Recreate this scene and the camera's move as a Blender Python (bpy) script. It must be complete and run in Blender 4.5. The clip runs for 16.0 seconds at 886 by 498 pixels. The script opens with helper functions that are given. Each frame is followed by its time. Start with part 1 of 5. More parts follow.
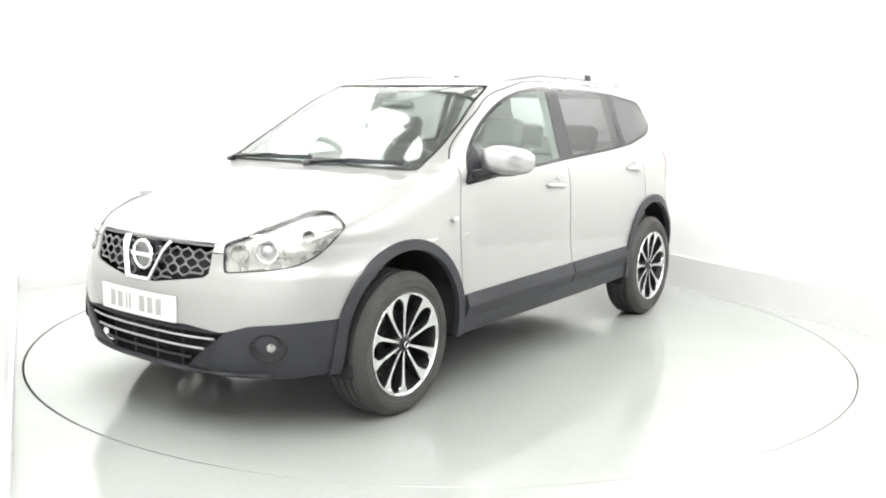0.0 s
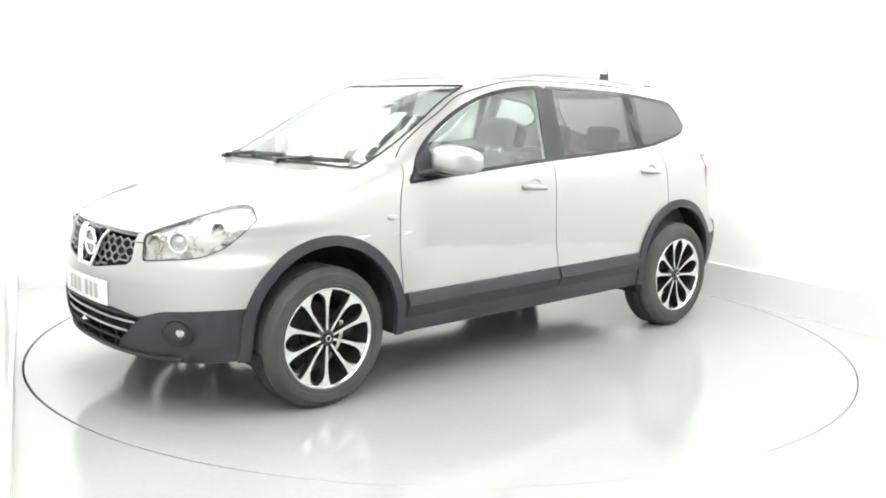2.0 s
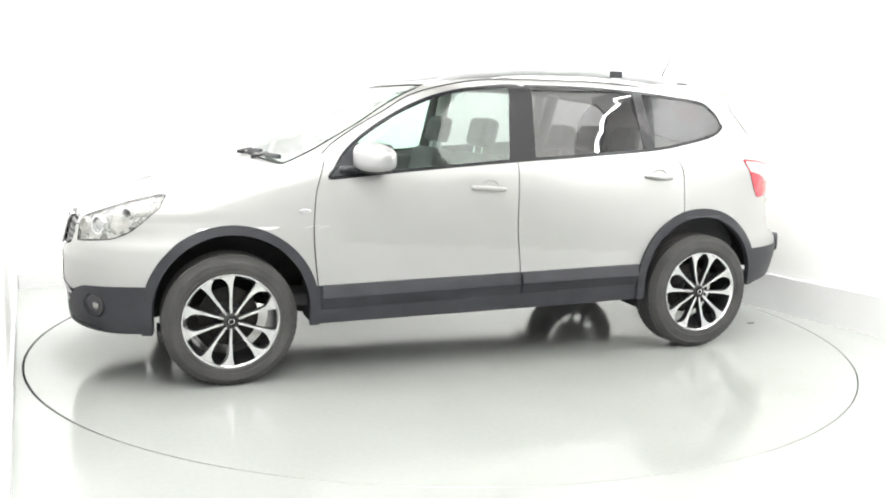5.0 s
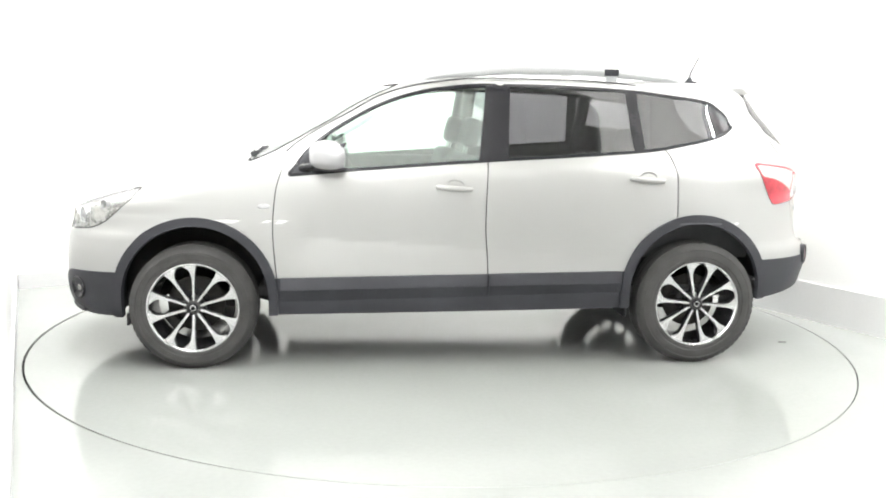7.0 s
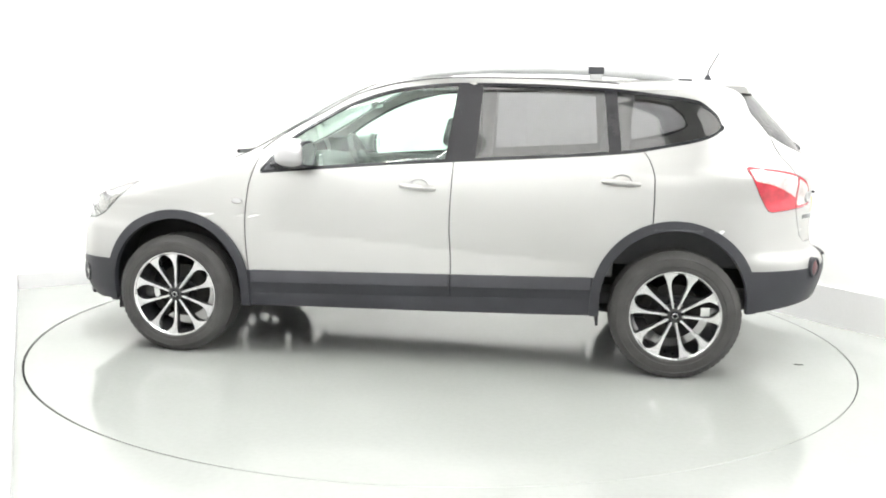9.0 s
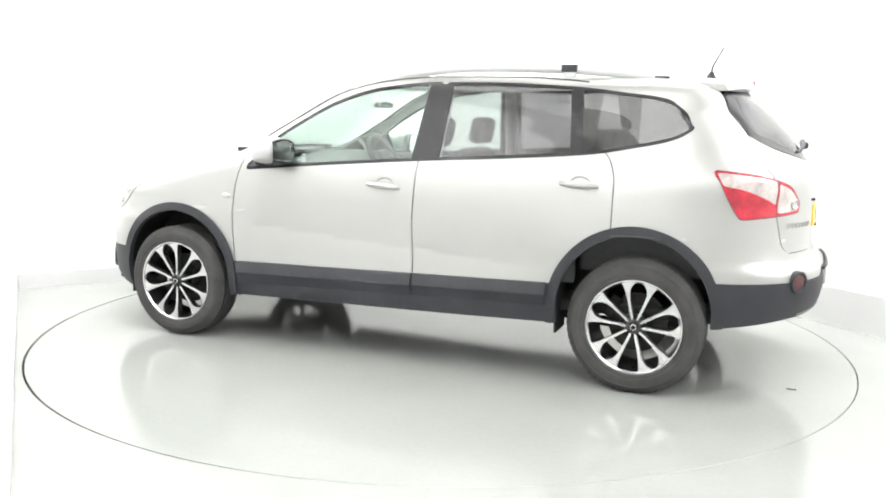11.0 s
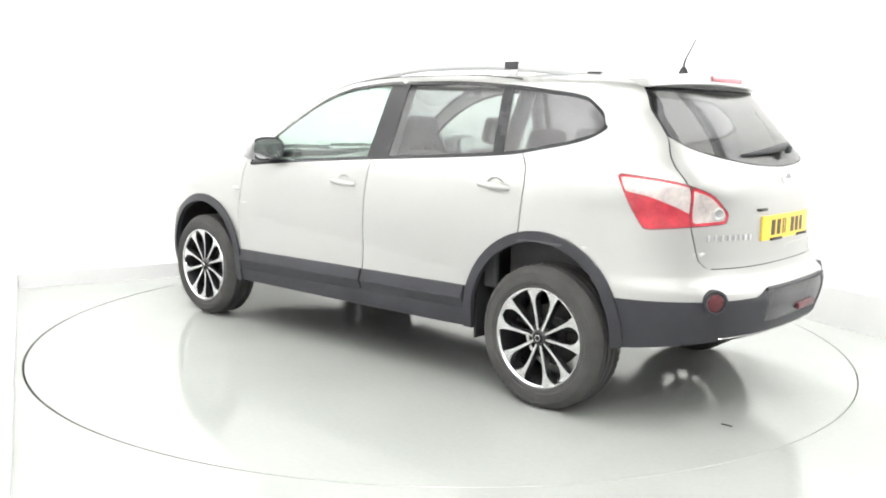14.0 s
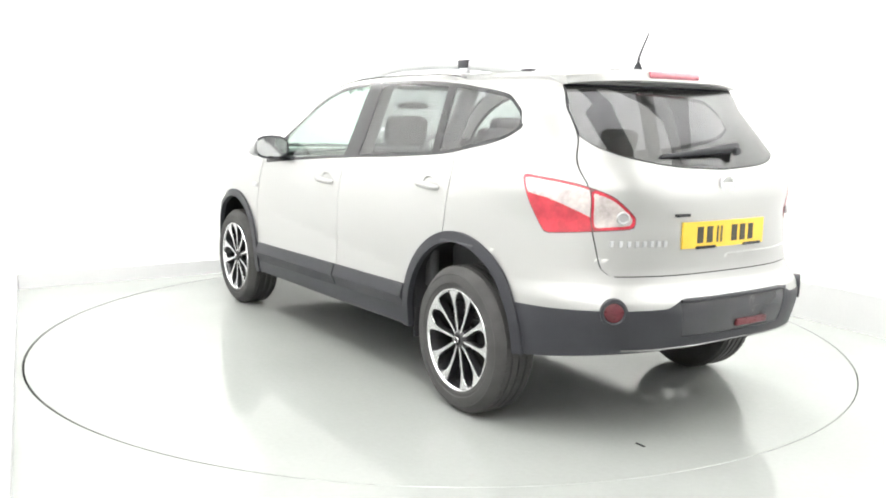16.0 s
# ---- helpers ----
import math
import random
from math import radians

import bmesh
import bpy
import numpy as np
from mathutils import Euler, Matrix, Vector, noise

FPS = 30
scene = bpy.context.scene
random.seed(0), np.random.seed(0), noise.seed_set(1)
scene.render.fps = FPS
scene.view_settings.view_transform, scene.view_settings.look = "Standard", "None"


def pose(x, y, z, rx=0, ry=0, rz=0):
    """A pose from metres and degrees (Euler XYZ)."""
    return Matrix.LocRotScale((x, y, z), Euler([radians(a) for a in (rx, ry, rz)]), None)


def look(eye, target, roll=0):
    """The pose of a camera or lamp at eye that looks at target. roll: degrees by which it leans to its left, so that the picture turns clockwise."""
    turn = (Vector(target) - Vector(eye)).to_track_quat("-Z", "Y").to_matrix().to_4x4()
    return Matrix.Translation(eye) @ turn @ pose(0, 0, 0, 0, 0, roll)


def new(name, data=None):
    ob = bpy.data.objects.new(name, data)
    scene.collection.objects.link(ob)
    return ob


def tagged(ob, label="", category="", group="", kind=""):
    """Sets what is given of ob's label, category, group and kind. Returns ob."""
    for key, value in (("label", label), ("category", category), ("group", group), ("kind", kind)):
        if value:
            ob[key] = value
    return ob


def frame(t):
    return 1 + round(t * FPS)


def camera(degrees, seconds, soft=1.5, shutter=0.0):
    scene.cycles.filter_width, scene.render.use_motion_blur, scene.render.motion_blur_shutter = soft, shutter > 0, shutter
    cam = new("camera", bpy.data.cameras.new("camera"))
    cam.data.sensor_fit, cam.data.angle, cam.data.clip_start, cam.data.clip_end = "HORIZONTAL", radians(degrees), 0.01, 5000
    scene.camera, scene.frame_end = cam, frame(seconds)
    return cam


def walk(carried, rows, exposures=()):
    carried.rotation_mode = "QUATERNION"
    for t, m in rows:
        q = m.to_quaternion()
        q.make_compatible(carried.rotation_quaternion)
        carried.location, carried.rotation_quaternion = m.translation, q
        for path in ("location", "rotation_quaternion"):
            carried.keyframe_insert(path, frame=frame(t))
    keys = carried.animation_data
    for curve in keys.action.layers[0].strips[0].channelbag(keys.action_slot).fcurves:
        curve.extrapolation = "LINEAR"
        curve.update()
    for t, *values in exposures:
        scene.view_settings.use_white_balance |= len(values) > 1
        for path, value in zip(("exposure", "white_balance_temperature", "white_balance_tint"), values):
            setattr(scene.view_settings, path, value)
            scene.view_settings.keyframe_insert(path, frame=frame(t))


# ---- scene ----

# ---------------------------------------------------------------- camera
cam = camera(52.83, 16.0, soft=1.9)
EXPOSURE = -0.62
EYE = (0.0, -5.581, 1.385)
VIEW = look(EYE, (-0.0020, -5.581 + 5.0, 1.385 - 5.0 * math.tan(radians(8.782))), 1.171)
walk(cam, [(0.0, VIEW), (16.0, VIEW)], exposures=[(0.0, EXPOSURE), (16.0, EXPOSURE)])

# the heading of the car on the turntable: seconds, degrees
TURN = [(0.0, 234.1), (0.5, 231.45), (1.0, 228.1), (2.0, 221.1), (3.0, 214.1), (4.0, 207.1), (5.0, 200.3), (6.5, 190.15),
        (8.0, 179.8), (9.0, 172.75), (10.0, 165.8), (11.5, 155.3), (13.0, 145.1), (14.0, 138.3), (15.0, 131.3), (16.0, 124.2)]
AXIS = (-0.038, 0.030)          # the turntable's axis in the car's plan

# ---------------------------------------------------------------- light
world = bpy.data.worlds.new("world")
scene.world = world
world.use_nodes = True
world.node_tree.nodes["Background"].inputs[0].default_value = (0.9, 0.95, 1.0, 1)
world.node_tree.nodes["Background"].inputs[1].default_value = 0.1

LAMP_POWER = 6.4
WASH_POWER = 26.0


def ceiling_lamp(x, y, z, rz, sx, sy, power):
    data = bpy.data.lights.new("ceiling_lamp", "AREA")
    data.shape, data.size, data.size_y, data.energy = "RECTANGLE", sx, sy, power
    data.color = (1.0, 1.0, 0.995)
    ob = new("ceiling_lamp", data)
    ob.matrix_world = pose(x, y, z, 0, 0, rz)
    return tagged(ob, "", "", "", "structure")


# ---------------------------------------------------------------- materials
def material(name, base, rough=0.5, metal=0.0, coat=0.0, spread=0.06, scale=6.0, fine=120.0, bump=0.0, rough_spread=0.05, spec=0.5):
    """A surface with broad stains and fine grain in its colour, gloss and relief."""
    m = bpy.data.materials.new(name)
    m.use_nodes = True
    nt = m.node_tree
    p = nt.nodes["Principled BSDF"]
    tc = nt.nodes.new("ShaderNodeTexCoord")
    n1, n2 = nt.nodes.new("ShaderNodeTexNoise"), nt.nodes.new("ShaderNodeTexNoise")
    n1.inputs["Scale"].default_value, n1.inputs["Detail"].default_value = scale, 5
    n2.inputs["Scale"].default_value, n2.inputs["Detail"].default_value = fine, 2
    for n in (n1, n2):
        nt.links.new(tc.outputs["Object"], n.inputs["Vector"])
    add = nt.nodes.new("ShaderNodeMath")
    add.operation = "MULTIPLY_ADD"
    nt.links.new(n2.outputs["Fac"], add.inputs[0])
    add.inputs[1].default_value = 0.35
    nt.links.new(n1.outputs["Fac"], add.inputs[2])
    ramp = nt.nodes.new("ShaderNodeValToRGB")
    lo, hi = [max(0, c * (1 - spread)) for c in base], [min(1, c * (1 + spread)) for c in base]
    ramp.color_ramp.elements[0].position, ramp.color_ramp.elements[0].color = 0.45, (*lo, 1)
    ramp.color_ramp.elements[1].position, ramp.color_ramp.elements[1].color = 0.9, (*hi, 1)
    nt.links.new(add.outputs[0], ramp.inputs[0])
    nt.links.new(ramp.outputs[0], p.inputs["Base Color"])
    rr = nt.nodes.new("ShaderNodeMapRange")
    rr.inputs["From Min"].default_value, rr.inputs["From Max"].default_value = 0.4, 0.95
    rr.inputs["To Min"].default_value = max(0.0, rough - rough_spread)
    rr.inputs["To Max"].default_value = min(1.0, rough + rough_spread)
    nt.links.new(add.outputs[0], rr.inputs["Value"])
    nt.links.new(rr.outputs[0], p.inputs["Roughness"])
    p.inputs["Metallic"].default_value = metal
    p.inputs["Coat Weight"].default_value = coat
    p.inputs["Coat Roughness"].default_value = 0.04
    p.inputs["Specular IOR Level"].default_value = spec
    if bump:
        b = nt.nodes.new("ShaderNodeBump")
        b.inputs["Strength"].default_value, b.inputs["Distance"].default_value = bump, 0.002
        nt.links.new(n2.outputs["Fac"], b.inputs["Height"])
        nt.links.new(b.outputs[0], p.inputs["Normal"])
    return m


def glass(name, tint, gloss=0.02, low=0.06):
    """Thin glazing: tinted see-through with a clear gloss."""
    m = bpy.data.materials.new(name)
    m.use_nodes = True
    nt = m.node_tree
    nt.nodes.remove(nt.nodes["Principled BSDF"])
    t, g, f, mix = (nt.nodes.new("ShaderNode" + k) for k in ("BsdfTransparent", "BsdfGlossy", "LayerWeight", "MixShader"))
    t.inputs[0].default_value = (*tint, 1)
    g.inputs["Roughness"].default_value = gloss
    f.inputs["Blend"].default_value = 0.5
    power, scale = nt.nodes.new("ShaderNodeMath"), nt.nodes.new("ShaderNodeMapRange")
    power.operation = "POWER"
    power.inputs[1].default_value = 4.5
    nt.links.new(f.outputs["Facing"], power.inputs[0])
    scale.inputs["To Min"].default_value = low
    scale.inputs["To Max"].default_value = 0.65
    nt.links.new(power.outputs[0], scale.inputs["Value"])
    nt.links.new(scale.outputs[0], mix.inputs[0])
    nt.links.new(t.outputs[0], mix.inputs[1])
    nt.links.new(g.outputs[0], mix.inputs[2])
    nt.links.new(mix.outputs[0], nt.nodes["Material Output"].inputs[0])
    return m


def glowing(name, colour, strength):
    m = bpy.data.materials.new(name)
    m.use_nodes = True
    p = m.node_tree.nodes["Principled BSDF"]
    p.inputs["Base Color"].default_value = (*colour, 1)
    p.inputs["Emission Color"].default_value = (*colour, 1)
    p.inputs["Emission Strength"].default_value = strength
    return m


def car_paint(name, base):
    """Silver lacquer: a metallic base with tiny flakes under a clear coat."""
    m = bpy.data.materials.new(name)
    m.use_nodes = True
    nt = m.node_tree
    p = nt.nodes["Principled BSDF"]
    tc, vo, ramp = (nt.nodes.new("ShaderNode" + k) for k in ("TexCoord", "TexVoronoi", "ValToRGB"))
    vo.inputs["Scale"].default_value = 900
    nt.links.new(tc.outputs["Object"], vo.inputs["Vector"])
    nt.links.new(vo.outputs["Color"], ramp.inputs[0])
    ramp.color_ramp.elements[0].color = (*[c * 0.985 for c in base], 1)
    ramp.color_ramp.elements[1].color = (*[c * 1.015 for c in base], 1)
    nt.links.new(ramp.outputs[0], p.inputs["Base Color"])
    p.inputs["Roughness"].default_value, p.inputs["Metallic"].default_value = 0.36, 0.60
    p.inputs["Coat Weight"].default_value, p.inputs["Coat Roughness"].default_value = 0.7, 0.08
    return m


PAINT = car_paint("silver_paint", (0.425, 0.426, 0.418))
CLAD = material("grey_black_plastic", (0.032, 0.033, 0.039), 0.5, 0, 0, 0.18, 5.0, 300.0, 0.25, spec=0.35)
CLAD_SMOOTH = material("smooth_grey_black_plastic", (0.033, 0.034, 0.040), 0.24, 0, 0.1, 0.15, 5.0, 200.0)
GLOSS_BLACK = material("gloss_black_trim", (0.018, 0.018, 0.021), 0.25, 0, 0.0, 0.1, 4.0, spec=0.3)
RUBBER = material("tyre_rubber", (0.045, 0.044, 0.043), 0.7, 0, 0, 0.3, 9.0, 200.0, 0.3, spec=0.5)
SEAL = material("seam_black", (0.035, 0.035, 0.035), 0.8, spec=0.2)
LINER = material("wheel_house_liner", (0.028, 0.028, 0.030), 0.9, 0, 0, 0.2, 12.0, 80.0, 0.5, spec=0.2)
POLISHED = material("polished_alloy", (0.74, 0.74, 0.75), 0.22, 1.0, 0.3, 0.03, 20.0, 400.0)
RIM_BLACK = material("black_alloy", (0.02, 0.02, 0.022), 0.3, 0.2, 0.4, 0.1, 15.0)
STEEL = material("brake_steel", (0.065, 0.063, 0.06), 0.72, 1.0, 0, 0.2, 30.0)
CHROME = material("chrome", (0.85, 0.86, 0.87), 0.08, 1.0, 0, 0.02, 10.0)
SATIN = material("satin_silver_rail", (0.52, 0.53, 0.54), 0.33, 0.5, 0.1, 0.03, 8.0)
HOUSING = material("silver_mirror_paint", (0.44, 0.44, 0.45), 0.3, 0.8, 0.8, 0.02, 3.0)
CLOTH = material("charcoal_seat_cloth", (0.07, 0.07, 0.075), 0.9, 0, 0, 0.2, 20.0, 500.0, 0.5)
DASH = material("dashboard_plastic", (0.07, 0.072, 0.075), 0.65, 0, 0, 0.15, 9.0, 300.0, 0.4)
LINING = material("light_grey_lining", (0.55, 0.55, 0.53), 0.85, 0, 0, 0.06, 14.0, 300.0, 0.3)
CARPET = material("dark_carpet", (0.03, 0.03, 0.032), 0.95, 0, 0, 0.3, 30.0, 600.0, 0.6)
RED_LENS = material("red_lamp_lens", (0.46, 0.022, 0.042), 0.15, 0, 0.5, 0.32, 14.0, 60.0)
RED_PALE = material("pale_red_lens", (0.55, 0.16, 0.20), 0.2, 0, 0.8, 0.12, 25.0)
RED_DARK = material("dark_red_reflector", (0.10, 0.012, 0.018), 0.3, 0, 0.2, 0.2, 60.0)
CLEAR_LENS = material("clear_white_lamp_lens", (0.60, 0.53, 0.52), 0.14, 0.3, 0.6, 0.28, 16.0, 70.0)
BOWL = material("pale_lamp_bowl", (0.42, 0.415, 0.395), 0.28, 0.7, 0.2, 0.40, 18.0, 60.0)
FOG_GLASS = material("grey_fog_lamp_glass", (0.22, 0.22, 0.22), 0.12, 0.6, 0.6, 0.2, 40.0)
PLATE_WHITE = material("white_plate", (0.86, 0.86, 0.84), 0.35, 0, 0.2, 0.02, 10.0)
PLATE_YELLOW = material("yellow_plate", (0.85, 0.56, 0.05), 0.35, 0, 0.2, 0.04, 10.0)
INK = material("plate_black", (0.05, 0.045, 0.03), 0.5)
# the front plate's dark ink, greyed as if washed out by strong light
WASHED_INK = material("plate_ink_paled_by_glare", (0.46, 0.46, 0.45), 0.4)
SCREEN = glass("clear_glass", (0.90, 0.96, 0.935), 0.02, 0.17)
DOOR_GLASS = glass("green_tinted_glass", (0.87, 0.95, 0.91), 0.02, 0.07)
PRIVACY = glass("dark_privacy_glass", (0.60, 0.60, 0.61), 0.02, 0.075)
LENS = glass("lamp_glass", (0.98, 0.985, 0.985))
FLOOR = material("grey_epoxy_floor", (0.350, 0.362, 0.349), 0.11, 0, 0.0, 0.06, 1.1, 40.0, 0.02, 0.03, 0.5)
DISC = material("grey_epoxy_turntable", (0.345, 0.357, 0.344), 0.11, 0, 0.0, 0.06, 0.9, 40.0, 0.02, 0.03, 0.5)
WALL = material("white_wall_paint", (0.90, 0.90, 0.89), 0.7, 0, 0, 0.02, 0.8, 60.0, 0.05)
# unseen ceiling: its grey is set to cut the light from above
CEILING = material("ceiling_grey_to_cut_top_light", (0.50, 0.50, 0.495), 0.8, 0, 0, 0.03, 0.8, 60.0, 0.05)
KICK_BACK = material("grey_wall_board", (0.66, 0.66, 0.66), 0.5, 0, 0, 0.04, 1.5, 60.0, 0.05)
KICK = material("pale_grey_wall_board", (0.73, 0.73, 0.73), 0.5, 0, 0, 0.03, 1.5, 60.0, 0.05)
GRILLE = material("grey_grille_plastic", (0.17, 0.17, 0.175), 0.35, 0.2, 0, 0.1, 20.0)
# for the unseen wall behind the camera: grey chosen to dim the car's reflections
DIM_WALL = material("grey_unseen_wall", (0.62, 0.62, 0.62), 0.9, 0, 0, 0.08, 2.0, 60.0, 0.1)
PIT = material("dark_pit", (0.02, 0.02, 0.02), 0.9, spec=0.1)
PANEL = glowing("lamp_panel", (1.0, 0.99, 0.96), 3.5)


# ---------------------------------------------------------------- mesh helpers
def part(name, data, mat, parent, label=""):
    """Links a mesh (or bmesh) as one object under a thing or a part."""
    if isinstance(data, bmesh.types.BMesh):
        me = bpy.data.meshes.new(name)
        data.to_mesh(me)
        data.free()
        data = me
    if mat and not data.materials:
        data.materials.append(mat)
    ob = new(name, data)
    ob.parent = parent
    return tagged(ob, label)


def smooth(me, angle=35):
    me.shade_smooth()
    me.set_sharp_from_angle(angle=radians(angle))
    return me


def mesh(name, verts, faces, mat=None, angle=35):
    me = bpy.data.meshes.new(name)
    me.from_pydata([tuple(v) for v in verts], [], faces)
    me.update()
    if mat:
        me.materials.append(mat)
    return smooth(me, angle) if angle else me


def curve(xs, ys):
    """A smooth monotone curve through its knots, as a function of numpy arrays."""
    xs, ys = np.array(xs, float), np.array(ys, float)
    h, d = np.diff(xs), np.diff(ys) / np.diff(xs)
    m = np.zeros(len(xs))
    m[0], m[-1] = d[0], d[-1]
    for i in range(1, len(xs) - 1):
        if d[i - 1] * d[i] > 0:
            w1, w2 = 2 * h[i] + h[i - 1], h[i] + 2 * h[i - 1]
            m[i] = (w1 + w2) / (w1 / d[i - 1] + w2 / d[i])

    def at(x):
        x = np.clip(np.asarray(x, float), xs[0], xs[-1])
        k = np.clip(np.searchsorted(xs, x) - 1, 0, len(xs) - 2)
        s = (x - xs[k]) / h[k]
        return ((1 + 2 * s) * (1 - s) ** 2 * ys[k] + s * (1 - s) ** 2 * h[k] * m[k]
                + s * s * (3 - 2 * s) * ys[k + 1] + s * s * (s - 1) * h[k] * m[k + 1])
    return at


def box(bm, cx, cy, cz, sx, sy, sz, bevel=0.0, m=None):
    r = bmesh.ops.create_cube(bm, size=1, matrix=Matrix.Translation((cx, cy, cz)) @ Matrix.Diagonal((sx, sy, sz, 1)))
    vs = r["verts"]
    if bevel:
        es = list({e for v in vs for e in v.link_edges})
        b = bmesh.ops.bevel(bm, geom=es, offset=bevel, segments=3, affect="EDGES", profile=0.6)
        vs = list({v for f in b["faces"] for v in f.verts} | {v for v in vs if v.is_valid})
    if m:
        bmesh.ops.transform(bm, matrix=m, verts=vs)
    return vs


def block(name, mat, parent, c, s, bevel=0.01, m=None, label=""):
    bm = bmesh.new()
    box(bm, *c, *s, bevel, m)
    for f in bm.faces:
        f.smooth = True
    ob = part(name, bm, mat, parent, label)
    smooth(ob.data, 40)
    return ob


def tube(name, points, radius, mat, parent, label="", sides=10, flat=1.0, closed=False):
    """A rod along points; radius may be one number or one for each point; flat squashes its height."""
    pts = [Vector(p) for p in points]
    rad = radius if isinstance(radius, (list, tuple)) else [radius] * len(pts)
    verts, faces, n = [], [], len(pts)
    for i, p in enumerate(pts):
        a = pts[(i - 1) % n] if closed or i else p
        b = pts[(i + 1) % n] if closed or i < n - 1 else p
        d = (b - a).normalized()
        side = d.cross(Vector((0, 0, 1)))
        side = side.normalized() if side.length > 1e-4 else Vector((1, 0, 0))
        up = side.cross(d)
        for k in range(sides):
            t = 2 * math.pi * k / sides
            verts.append(p + (side * math.cos(t) + up * math.sin(t) * flat) * rad[i])
    for i in range(n if closed else n - 1):
        j = (i + 1) % n
        for k in range(sides):
            l = (k + 1) % sides
            faces.append((i * sides + k, i * sides + l, j * sides + l, j * sides + k))
    if not closed:
        faces.append(tuple(range(sides))[::-1])
        faces.append(tuple((n - 1) * sides + k for k in range(sides)))
    me = mesh(name, verts, faces, mat, 50)
    bm = bmesh.new()
    bm.from_mesh(me)
    bmesh.ops.recalc_face_normals(bm, faces=bm.faces)
    bm.to_mesh(me)
    bm.free()
    return part(name, me, None, parent, label)


def lathe(name, profile, mat, parent, matrix, label="", sides=64, angle=35):
    """A body of revolution round the local y axis: profile of (radius, y)."""
    verts, faces, n = [], [], len(profile)
    for k in range(sides):
        t = 2 * math.pi * k / sides
        for r, y in profile:
            verts.append(matrix @ Vector((r * math.cos(t), y, r * math.sin(t))))
    for k in range(sides):
        l = (k + 1) % sides
        for i in range(n - 1):
            faces.append((k * n + i, k * n + i + 1, l * n + i + 1, l * n + i))
    me = mesh(name, verts, faces, mat, angle)
    bm = bmesh.new()
    bm.from_mesh(me)
    bmesh.ops.remove_doubles(bm, verts=bm.verts, dist=1e-5)
    bmesh.ops.recalc_face_normals(bm, faces=bm.faces)
    bm.to_mesh(me)
    bm.free()
    smooth(me, angle)
    return part(name, me, None, parent, label)


def plate(outline, thick, place):
    """A flat piece: an outline of (a, b) extruded by thick, set by the matrix place (a: x, b: z, thickness: y)."""
    n = len(outline)
    vs = [place @ Vector((a, s * thick / 2, b)) for s in (1, -1) for a, b in outline]
    fs = [tuple(range(n)), tuple(range(2 * n - 1, n - 1, -1))]
    fs += [(i, n + i, n + (i + 1) % n, (i + 1) % n) for i in range(n)]
    return vs, fs


def solid(name, vs, fs, mat, parent, label="", angle=35, bevel=0.0):
    bm = bmesh.new()
    bv = [bm.verts.new(v) for v in vs]
    for f in fs:
        bm.faces.new([bv[i] for i in f])
    bmesh.ops.recalc_face_normals(bm, faces=bm.faces)
    if bevel:
        es = [e for e in bm.edges if len(e.link_faces) == 2 and e.calc_face_angle(0) > 0.6]
        bmesh.ops.bevel(bm, geom=es, offset=bevel, segments=2, affect="EDGES", profile=0.6)
    ob = part(name, bm, mat, parent, label)
    smooth(ob.data, angle)
    return ob


# ---------------------------------------------------------------- the room
DISC_R = 2.43
CORNERS = [Vector((-3.21, 0.98)), Vector((0.81, 3.56)), Vector((6.43, -6.22)), Vector((0.54, -7.03))]
CEIL = 3.4


